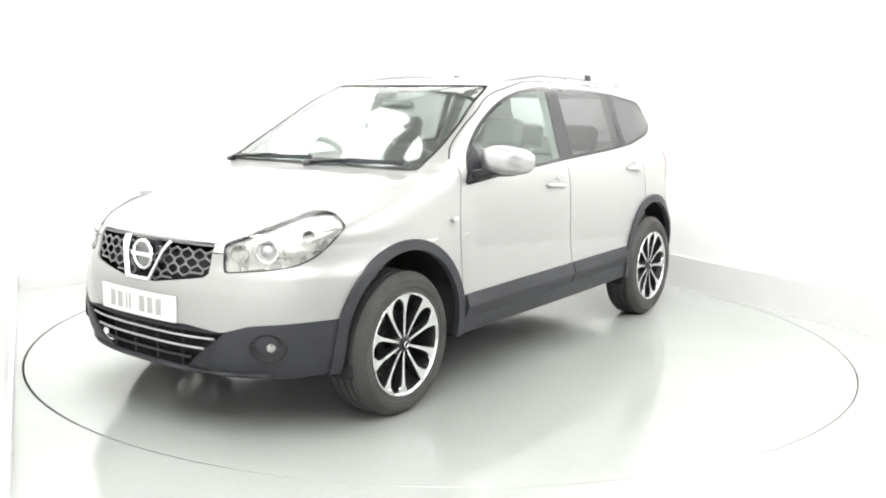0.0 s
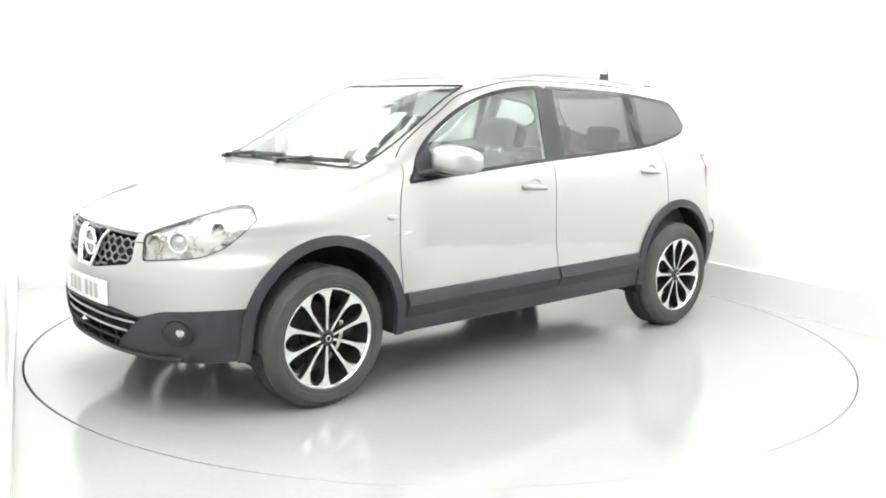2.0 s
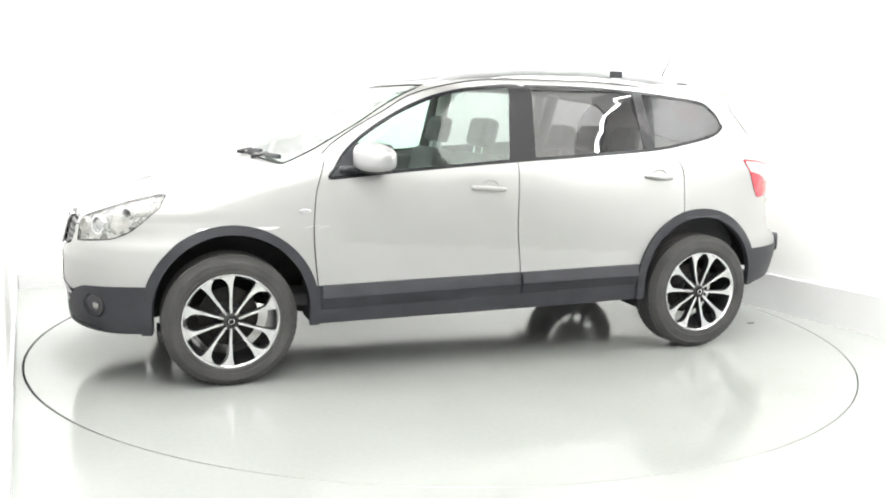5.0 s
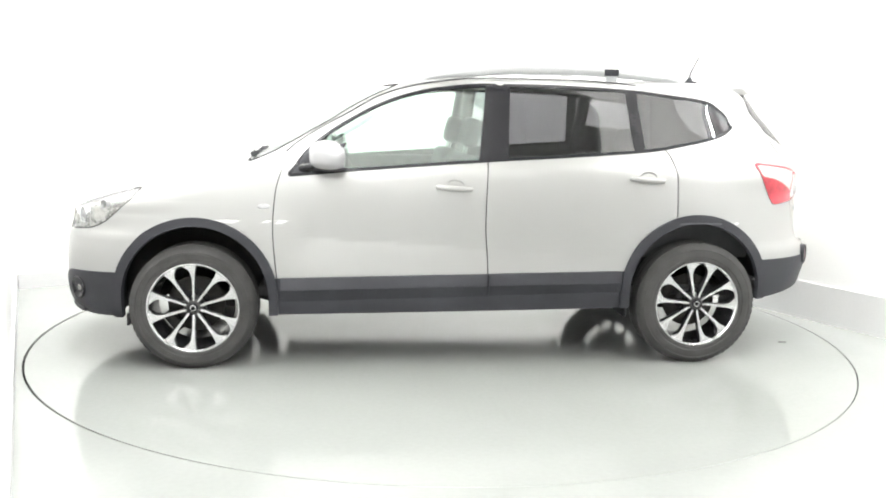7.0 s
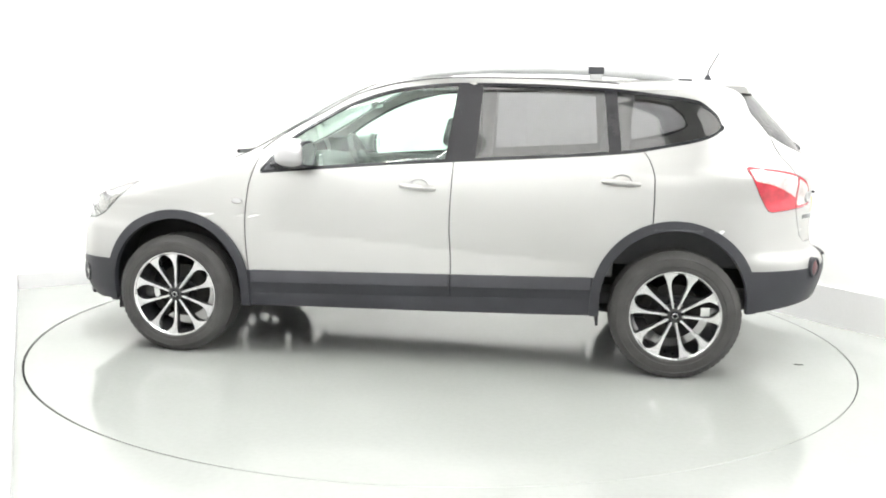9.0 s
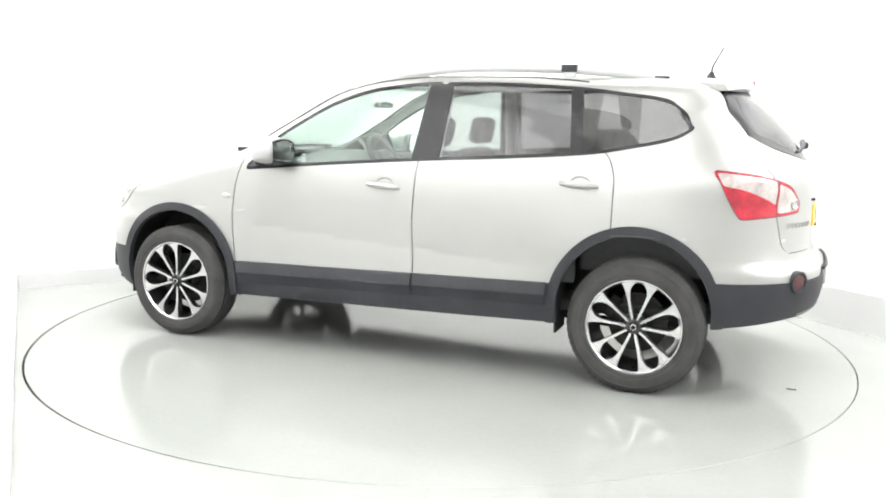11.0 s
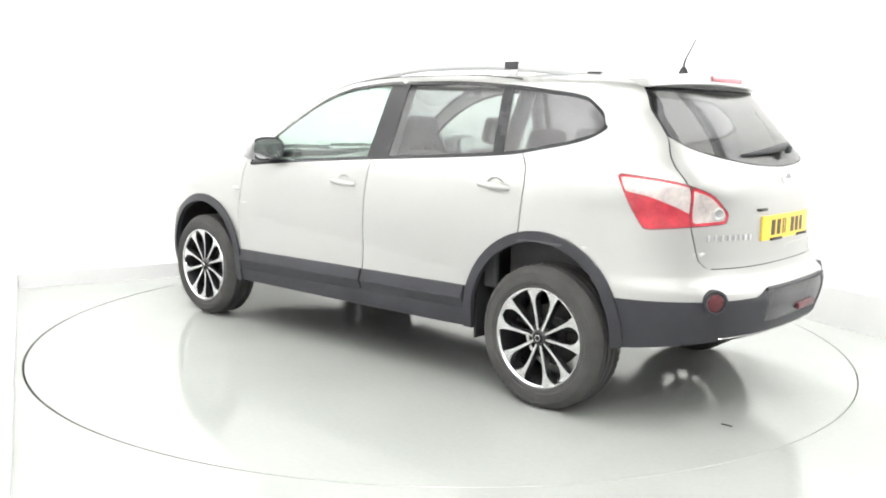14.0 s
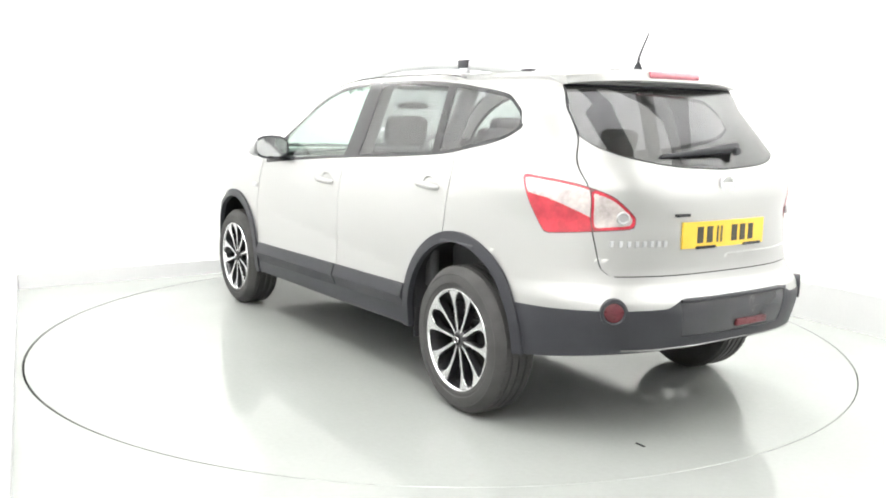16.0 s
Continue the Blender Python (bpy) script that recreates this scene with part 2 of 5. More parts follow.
def build_room():
    n = 160
    ring = [Vector((math.cos(2 * math.pi * k / n), math.sin(2 * math.pi * k / n))) for k in range(n)]

    def outer(d):
        best = 1e9
        for a, b in zip(CORNERS, CORNERS[1:] + CORNERS[:1]):
            e = b - a
            den = d.x * e.y - d.y * e.x
            if abs(den) > 1e-9:
                s = (a.x * e.y - a.y * e.x) / den
                q = (a.x * d.y - a.y * d.x) / den
                if s > 0 and -1e-6 <= q <= 1 + 1e-6:
                    best = min(best, s)
        return best + 0.12
    dirs = sorted(ring + [c.normalized() for c in CORNERS], key=lambda d: math.atan2(d.y, d.x))
    n = len(dirs)
    def rim(d):
        return DISC_R + 0.004 + 0.0085 * math.sqrt(max(0.0, -d.x)) + 0.002 * max(0.0, d.x)
    verts = [(d.x * rim(d), d.y * rim(d), 0) for d in dirs] + [(d.x * outer(d), d.y * outer(d), 0) for d in dirs]
    verts += [(d.x * rim(d), d.y * rim(d), -0.12) for d in dirs]
    faces = [(k, n + k, n + (k + 1) % n, (k + 1) % n) for k in range(n)]
    faces += [(2 * n + k, k, (k + 1) % n, 2 * n + (k + 1) % n) for k in range(n)]
    fl = new("floor", mesh("floor", verts, faces, FLOOR))
    tagged(fl, "pale grey glossy epoxy floor of a studio booth", "floor", "", "structure")
    pit = lathe("turntable_pit", [(0.0, -0.11), (DISC_R + 0.03, -0.11)], PIT, None, Matrix.Rotation(math.pi / 2, 4, "X"), "", 96)
    tagged(pit, "dark pit under the turntable's edge", "pit", "", "structure")
    names = ["wall_back", "wall_right", "wall_behind", "wall_left"]
    for i, nm in enumerate(names):
        a, b = CORNERS[i], CORNERS[(i + 1) % 4]
        d = (b - a).normalized()
        out = Vector((-d.y, d.x))
        vs = [(*p, z) for z in (-0.1, CEIL) for p in (a, b, b + out * 0.12, a + out * 0.12)]
        fs = [(0, 1, 5, 4), (1, 2, 6, 5), (2, 3, 7, 6), (3, 0, 4, 7), (4, 5, 6, 7), (3, 2, 1, 0)]
        # the wall behind the camera is added to close the room and shape light
        w = new(nm, mesh(nm, vs, fs, DIM_WALL if nm == "wall_behind" else WALL, 0))
        tagged(w, "unseen wall added behind the camera, grey to dim reflections" if nm == "wall_behind" else "plain bright white painted studio wall", "wall", "", "structure")
    # low pale boards along the foot of the walls
    for i, high in ((1, 0.262), (0, 0.115), (3, 0.115)):
        a, b = CORNERS[i], CORNERS[(i + 1) % 4]
        d = (b - a).normalized()
        inn = Vector((d.y, -d.x))
        a, b = a + d * 0.022, b - d * (0.1 if i == 1 else 0.022 if i == 3 else 0.002)
        vs = [(*p, z) for z in (-0.01, high) for p in (a, b, b + inn * 0.02, a + inn * 0.02)]
        bm = bmesh.new()
        bv = [bm.verts.new(v) for v in vs]
        for f in [(0, 1, 5, 4), (1, 2, 6, 5), (2, 3, 7, 6), (3, 0, 4, 7), (4, 5, 6, 7), (3, 2, 1, 0)]:
            bm.faces.new([bv[k] for k in f])
        bmesh.ops.recalc_face_normals(bm, faces=bm.faces)
        bmesh.ops.bevel(bm, geom=list(bm.edges), offset=0.004, segments=2, affect="EDGES")
        kb = part("baseboard", bm, KICK if i == 1 else KICK_BACK, None)
        tagged(kb, "low pale grey board along the foot of a white wall", "baseboard", "", "structure")
    vs = [(*c, CEIL) for c in CORNERS] + [(*c, CEIL + 0.1) for c in CORNERS]
    fs = [(0, 1, 2, 3), (7, 6, 5, 4)] + [(i, 4 + i, 4 + (i + 1) % 4, (i + 1) % 4) for i in range(4)]
    ce = new("ceiling", mesh("ceiling", vs, fs, CEILING, 0))
    tagged(ce, "unseen studio ceiling, greyed to cut the top light", "ceiling", "", "structure")
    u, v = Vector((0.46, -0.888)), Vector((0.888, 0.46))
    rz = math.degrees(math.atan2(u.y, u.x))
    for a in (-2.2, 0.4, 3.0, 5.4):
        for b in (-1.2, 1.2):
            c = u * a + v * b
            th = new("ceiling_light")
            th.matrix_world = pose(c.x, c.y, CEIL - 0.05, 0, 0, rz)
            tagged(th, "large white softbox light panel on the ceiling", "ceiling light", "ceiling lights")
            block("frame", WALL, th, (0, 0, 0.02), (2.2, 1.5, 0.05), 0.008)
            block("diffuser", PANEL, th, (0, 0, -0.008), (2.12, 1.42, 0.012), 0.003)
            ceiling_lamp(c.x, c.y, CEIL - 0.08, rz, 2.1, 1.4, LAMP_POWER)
    # unseen strip lights added along the wall tops, turned to the walls to whiten them
    for i in (0, 1, 3):
        a, b = CORNERS[i], CORNERS[(i + 1) % 4]
        d = (b - a).normalized()
        inn = Vector((d.y, -d.x))
        ln = (b - a).length
        mid = (a + b) / 2 + inn * 0.55
        st = new("added_strip_light")
        az = math.degrees(math.atan2(d.y, d.x))
        st.matrix_world = pose(mid.x, mid.y, CEIL - 0.10, 0, 0, az)
        tagged(st, "unseen strip light added to wash a wall white", "strip light", "wall strip lights")
        block("housing", WALL, st, (0, 0, 0.045), (ln * 0.86, 0.10, 0.06), 0.01)
        block("tube", PANEL, st, (0, 0.02, 0.0), (ln * 0.85, 0.05, 0.03), 0.01)
        # added baffle, out of view: keeps the strip from showing in the car's glass
        pe = new("light_baffle", mesh("light_baffle", [(dx * ln * 0.49, -0.17 - 0.02 * w, CEIL - 0.03 - 0.36 * h - (CEIL - 0.10)) for h in (0, 1) for w in (0, 1) for dx in (-1, 1)],
                                    [(0, 1, 5, 4), (2, 6, 7, 3), (0, 2, 3, 1), (4, 5, 7, 6), (0, 4, 6, 2), (1, 3, 7, 5)], WALL, 0))
        pe.matrix_world = st.matrix_world
        tagged(pe, "unseen white baffle added to keep a strip light off the car", "trim", "", "structure")
        data = bpy.data.lights.new("added_wash_lamp", "AREA")
        data.shape, data.size, data.size_y, data.energy = "RECTANGLE", ln * 0.85, 0.12, WASH_POWER * ln * {0: 1.3, 1: 1.35, 3: 1.12}[i]
        data.color = (1.0, 1.0, 0.995)
        lo = new("added_wash_lamp", data)
        # faces outward and down at the wall
        tgt = Vector((mid.x, mid.y, CEIL - 0.14)) + Vector((-inn.x * 0.65, -inn.y * 0.65, -1.3))
        lo.matrix_world = look((mid.x, mid.y, CEIL - 0.14), tgt)
        tagged(lo, "", "", "", "structure")


def build_turntable():
    t = new("turntable")
    lathe("deck", [(0.0, 0.0), (DISC_R - 0.002, 0.0), (DISC_R, -0.002), (DISC_R, -0.10), (0.0, -0.10)], DISC, t,
          Matrix.Rotation(math.pi / 2, 4, "X"), "", 160)
    block("scuff", PIT, t, (-2.10, 0.395, 0.001), (0.05, 0.012, 0.002), 0.0, None, "small dark scuff on the deck")
    return tagged(t, "flush round grey epoxy turntable deck carrying the car", "turntable")


# ---------------------------------------------------------------- the car's shell
FRONT = curve([0.18, 0.26, 0.34, 0.45, 0.60, 0.72, 0.79, 0.825, 0.86, 0.90, 0.95, 1.00, 1.05, 1.09, 1.12, 1.30, 1.50, 1.535, 1.565, 1.59, 1.605, 1.612],
              [2.02, 2.12, 2.17, 2.180, 2.175, 2.148, 2.125, 2.09, 2.015, 1.88, 1.67, 1.45, 1.27, 1.14, 1.09, 0.80, 0.44, 0.33, 0.14, -0.12, -0.40, -0.66])
REAR = curve([0.18, 0.30, 0.45, 0.58, 0.63, 0.69, 0.76, 0.90, 1.03, 1.12, 1.22, 1.41, 1.52, 1.56, 1.58, 1.595, 1.605, 1.612],
             [-1.98, -2.17, -2.235, -2.265, -2.255, -2.195, -2.18, -2.185, -2.175, -2.15, -2.09, -1.92, -1.80, -1.76, -1.70, -1.45, -1.05, -0.70])
WIDTH = curve([0.18, 0.26, 0.36, 0.52, 0.70, 0.88, 1.00, 1.07, 1.13, 1.30, 1.45, 1.52, 1.55, 1.575, 1.595, 1.606, 1.612],
              [0.79, 0.835, 0.860, 0.868, 0.864, 0.850, 0.834, 0.818, 0.790, 0.725, 0.670, 0.638, 0.600, 0.530, 0.400, 0.22, 0.02])
NF = curve([0.18, 0.45, 0.72, 0.82, 0.90, 1.00, 1.10, 1.14, 1.30, 1.55, 1.612], [2.6, 2.68, 2.65, 3.2, 4.7, 6.0, 6.0, 4.6, 4.2, 3.8, 2.6])
NR = curve([0.18, 0.60, 0.93, 1.12, 1.25, 1.40, 1.52, 1.612], [2.9, 3.0, 2.8, 3.3, 3.0, 3.0, 3.8, 2.6])


def ramp(v, a, b):
    """Rises smoothly from 0 at a to 1 at b."""
    t = np.clip((v - a) / (b - a), 0, 1)
    return t * t * (3 - 2 * t)


def shell(z, s):
    """The car's left side at the height z: s runs 0..1 round the nose, 1..2 along the side, 2..3 round the tail."""
    z, s = np.broadcast_arrays(np.asarray(z, float), np.asarray(s, float))
    xf, xr, w = FRONT(z), REAR(z), WIDTH(z)
    x0 = np.minimum(np.interp(z, [0.70, 0.90], [1.35, 0.9]), xf - np.interp(z, [1.0, 1.2, 1.5, 1.612], [0.55, 0.5, 0.45, 0.01]))
    x1 = np.maximum(-1.2, xr + np.interp(z, [1.3, 1.55, 1.612], [0.8, 0.5, 0.01]))
    x1 = np.minimum(x1, x0 - 0.01)
    a = np.clip(s, 0, 1) * math.pi / 2
    n = NF(z)
    r = (np.abs(np.cos(a)) ** n + np.abs(np.sin(a)) ** n) ** (-1 / n)
    fx, fy = x0 + (xf - x0) * r * np.cos(a), w * r * np.sin(a)
    b = np.clip(3 - s, 0, 1) * math.pi / 2
    n = NR(z)
    r = (np.abs(np.cos(b)) ** n + np.abs(np.sin(b)) ** n) ** (-1 / n)
    bx, by = x1 + (xr - x1) * r * np.cos(b), w * r * np.sin(b)
    q = np.clip(s - 1, 0, 1)
    x = np.where(s <= 1, fx, np.where(s >= 2, bx, x0 + (x1 - x0) * q))
    y = np.where(s <= 1, fy, np.where(s >= 2, by, w))
    # lower doors: a crease, under which the skin leans out to the sill
    crease = 0.66 + 0.065 * x
    mask = ramp(x, -1.0, -0.82) * (1 - ramp(x, 0.78, 0.93)) * (s > 0.6) * (s < 2.4)
    deep = 0.085 * (crease - 0.50)
    inset = np.where(z < crease, np.clip(0.085 * (z - 0.50), 0, 1), deep * (1 - ramp(z, crease - 0.05, 1.0)) / (1 - ramp(crease, crease - 0.05, 1.0)))
    y = y - inset * mask
    # bonnet: a raised middle and a ridge along each wing
    top = ramp(z, 0.86, 0.92) * (1 - ramp(z, 1.05, 1.09)) * (s < 1)
    ridge = 0.012 * np.exp(-np.abs(y - np.interp(x, [0.95, 1.3, 1.7, 2.0], [0.72, 0.695, 0.62, 0.54])) / 0.05)
    swell = 0.012 * ramp(np.interp(x, [1.0, 2.1], [0.47, 0.27]) - y, -0.025, 0.025)
    return np.stack([x, y, z + top * (ridge + swell)], -1)


class Shell:
    """Half the car's skin in triangles that are cut along lines and given to panels."""

    def __init__(self):
        zs = np.concatenate([np.arange(0.18, 0.80, 0.02), np.arange(0.80, 1.13, 0.0085), np.arange(1.138, 1.52, 0.014),
                             np.linspace(1.525, 1.6, 14), np.array([1.604, 1.607, 1.6095, 1.611, 1.612])])
        ss = np.concatenate([np.linspace(0, 1, 61), np.linspace(1, 2, 73)[1:], np.linspace(2, 3, 73)[1:]])
        zz, sg = np.meshgrid(zs, ss, indexing="ij")
        p = shell(zz, sg)
        e = 1e-3
        dz = shell(np.minimum(zz + e, 1.612), sg) - shell(np.maximum(zz - e, 0.18), sg)
        ds = np.gradient(p, axis=1)
        nn = np.cross(ds, dz)
        nn /= np.linalg.norm(nn, axis=-1, keepdims=True) + 1e-12
        out = p - np.array([0, 0, 0.8])
        out[..., 0] *= 0.3
        nn *= np.sign((nn * out).sum(-1, keepdims=True) + 1e-9)
        nn[:, 0, 1] = 0
        nn[:, -1, 1] = 0
        nn[-1] = (0, 0, 1)
        R, C = zz.shape
        self.v = np.concatenate([p.reshape(-1, 3), nn.reshape(-1, 3), sg.reshape(-1, 1)], 1)
        i = np.arange(R - 1)[:, None] * C + np.arange(C - 1)[None]
        i = i.ravel()
        self.t = np.concatenate([np.stack([i, i + 1, i + C + 1], 1), np.stack([i, i + C + 1, i + C], 1)])
        self.l = np.zeros(len(self.t), int)
        self.names = ["body"]

    def label(self, name):
        if name not in self.names:
            self.names.append(name)
        return self.names.index(name)

    def cut(self, fn, among, inside, outside=None):
        """Splits the panels named among where fn changes sign: fn > 0 goes to inside, the rest to outside (or stays)."""
        among = [self.label(a) for a in among.split()]
        g = fn(self.v[:, 0], self.v[:, 1], self.v[:, 2], self.v[:, 6])
        g = np.where(np.abs(g) < 1e-5, 1e-5, g)
        take = np.isin(self.l, among)
        pos = (g > 0)[self.t]
        k = pos.sum(1)
        li = self.label(inside)
        lo = self.label(outside) if outside else None
        mixed = np.where(take & (k > 0) & (k < 3))[0]
        self.l[take & (k == 3)] = li
        if lo is not None:
            self.l[take & (k == 0)] = lo
        fresh, nt, nl, made, count = [], [], [], {}, len(self.v)
        for ti in mixed:
            tri = list(self.t[ti])
            old = self.l[ti] if lo is None else lo
            while not ((g[tri[0]] > 0) != (g[tri[1]] > 0) and (g[tri[0]] > 0) != (g[tri[2]] > 0)):
                tri = tri[1:] + tri[:1]
            a, b, c = tri
            mid = []
            for q in (b, c):
                key = (min(a, q), max(a, q))
                if key not in made:
                    f = g[a] / (g[a] - g[q])
                    fresh.append(self.v[a] * (1 - f) + self.v[q] * f)
                    made[key] = count
                    count += 1
                mid.append(made[key])
            la, lb = (li, old) if g[a] > 0 else (old, li)
            nt += [(a, mid[0], mid[1]), (mid[0], b, c), (mid[0], c, mid[1])]
            nl += [la, lb, lb]
        if len(mixed):
            keep = np.ones(len(self.t), bool)
            keep[mixed] = False
            self.v = np.concatenate([self.v, np.array(fresh)])
            self.t = np.concatenate([self.t[keep], np.array(nt)])
            self.l = np.concatenate([self.l[keep], np.array(nl)])

    def panel(self, label, name, parent, mat, thick=0.006, lift=0.0, inner=None, both=False, side=1, tag=""):
        """The panel as a mesh with thickness; side -1 mirrors it, both joins the halves."""
        idx = np.where(self.l == self.label(label))[0]
        used, inv = np.unique(self.t[idx], return_inverse=True)
        tri = inv.reshape(-1, 3)
        p, n = self.v[used, :3].copy(), self.v[used, 3:6].copy()
        n /= np.linalg.norm(n, axis=1, keepdims=True)
        halves = [1, -1] if both else [side]
        V, F, N, M = [], [], [], []
        for h in halves:
            f = np.array([1, h, 1])
            t = tri if h > 0 else tri[:, ::-1]
            base = len(V) and sum(len(q) for q in V)
            V += [(p + n * lift) * f, (p + n * (lift - thick)) * f]
            k = len(p)
            # orient outward
            e1 = (p * f)[t[:, 1]] - (p * f)[t[:, 0]]
            e2 = (p * f)[t[:, 2]] - (p * f)[t[:, 0]]
            nf = (n * f)[t].mean(1)
            flip = (np.cross(e1, e2) * nf).sum(1) < 0
            t = np.where(flip[:, None], t[:, ::-1], t)
            F += [tuple(int(a) + base for a in q) for q in t]
            N += [tuple((n[a] * f)) for q in t for a in q]
            M += [0] * len(t)
            F += [tuple(int(a) + base + k for a in q[::-1]) for q in t]
            N += [tuple(-(n[a] * f)) for q in t for a in q[::-1]]
            M += [1 if inner else 0] * len(t)
            edges = {}
            for q in t:
                for a, b in ((q[0], q[1]), (q[1], q[2]), (q[2], q[0])):
                    if (b, a) in edges:
                        del edges[(b, a)]
                    else:
                        edges[(a, b)] = 1
            for a, b in edges:
                if abs(p[a, 1]) < 1e-4 and abs(p[b, 1]) < 1e-4:
                    continue
                F.append((int(b) + base, int(a) + base, int(a) + base + k, int(b) + base + k))
                w = np.cross((p[a] - p[b]) * f, -n[a] * f)
                w = w / (np.linalg.norm(w) + 1e-12)
                N += [tuple(w)] * 4
                M.append(0)
        me = bpy.data.meshes.new(name)
        me.from_pydata([tuple(q) for q in np.concatenate(V)], [], F)
        me.materials.append(mat)
        if inner:
            me.materials.append(inner)
        me.polygons.foreach_set("material_index", M)
        me.shade_smooth()
        me.update()
        if len(me.loops) == len(N):
            me.normals_split_custom_set(N)
        return part(name, me, None, parent, tag)


def polygon(points):
    """How far inside a convex outline (a, b) a point lies: positive inside."""
    def at(a, b):
        best = None
        area = sum(p[0] * q[1] - q[0] * p[1] for p, q in zip(points, points[1:] + points[:1]))
        for p, q in zip(points, points[1:] + points[:1]):
            l = math.hypot(q[0] - p[0], q[1] - p[1])
            d = ((q[0] - p[0]) * (b - p[1]) - (q[1] - p[1]) * (a - p[0])) / l * (1 if area > 0 else -1)
            best = d if best is None else -0.008 * np.logaddexp(-best / 0.008, -d / 0.008)
        return best
    return at


WT = curve([-1.585, -1.57, -1.53, -1.46, -1.244, -0.995, -0.532, -0.223, 0.085, 0.239, 0.393, 0.548, 0.71, 0.80, 0.875],
           [1.325, 1.37, 1.41, 1.455, 1.486, 1.512, 1.53, 1.53, 1.502, 1.469, 1.414, 1.334, 1.229, 1.150, 1.045])
WB = curve([-1.585, -1.55, -1.471, -1.291, -1.14, -0.989, -0.686, -0.169, 0.533, 0.875],
           [1.325, 1.298, 1.267, 1.228, 1.200, 1.184, 1.161, 1.127, 1.072, 1.040])
ARCH = ((1.368, 0.385), (-1.362, 0.415))
FOOT = curve([-2.3, -2.1, -1.75, -0.9, -0.2, 0.9, 1.8, 2.0, 2.2], [0.44, 0.41, 0.365, 0.325, 0.31, 0.295, 0.275, 0.262, 0.262])


def windows(x, z):
    return np.minimum(np.minimum(WT(x) - z, z - WB(x)), np.minimum(x + 1.585, 0.875 - x))


def arch(i, r):
    cx, cz = ARCH[i]

    def at(x, y, z, s):
        d = np.where(z > cz, np.hypot(x - cx, z - cz), np.abs(x - cx))
        return np.where(y > 0.25, r - d, -1.0)
    return at


def sill_line(x):
    return 0.512 - 0.020 * x


HEAD = polygon([(1.635, 0.706), (1.632, 0.826), (1.36, 0.900), (1.11, 0.955), (0.98, 0.950), (0.915, 0.895), (1.08, 0.778), (1.23, 0.732)])
TAIL = polygon([(0.935, 1.135), (1.30, 1.106), (1.50, 1.056), (1.622, 0.970), (1.612, 0.922), (1.09, 0.892), (0.985, 1.02)])
GATE = curve([0.70, 0.735, 0.76, 0.844, 0.98, 1.14, 1.296, 1.52], [0.52, 0.585, 0.608, 0.622, 0.638, 0.648, 0.588, 0.545])
SCREEN_EDGE = curve([1.08, 1.124, 1.236, 1.35, 1.54], [0.45, 0.482, 0.520, 0.530, 0.528])
REAR_LOW = curve([-0.01, 0.05, 0.26, 0.434, 0.548, 0.581, 0.64], [1.158, 1.160, 1.172, 1.200, 1.245, 1.284, 1.42])


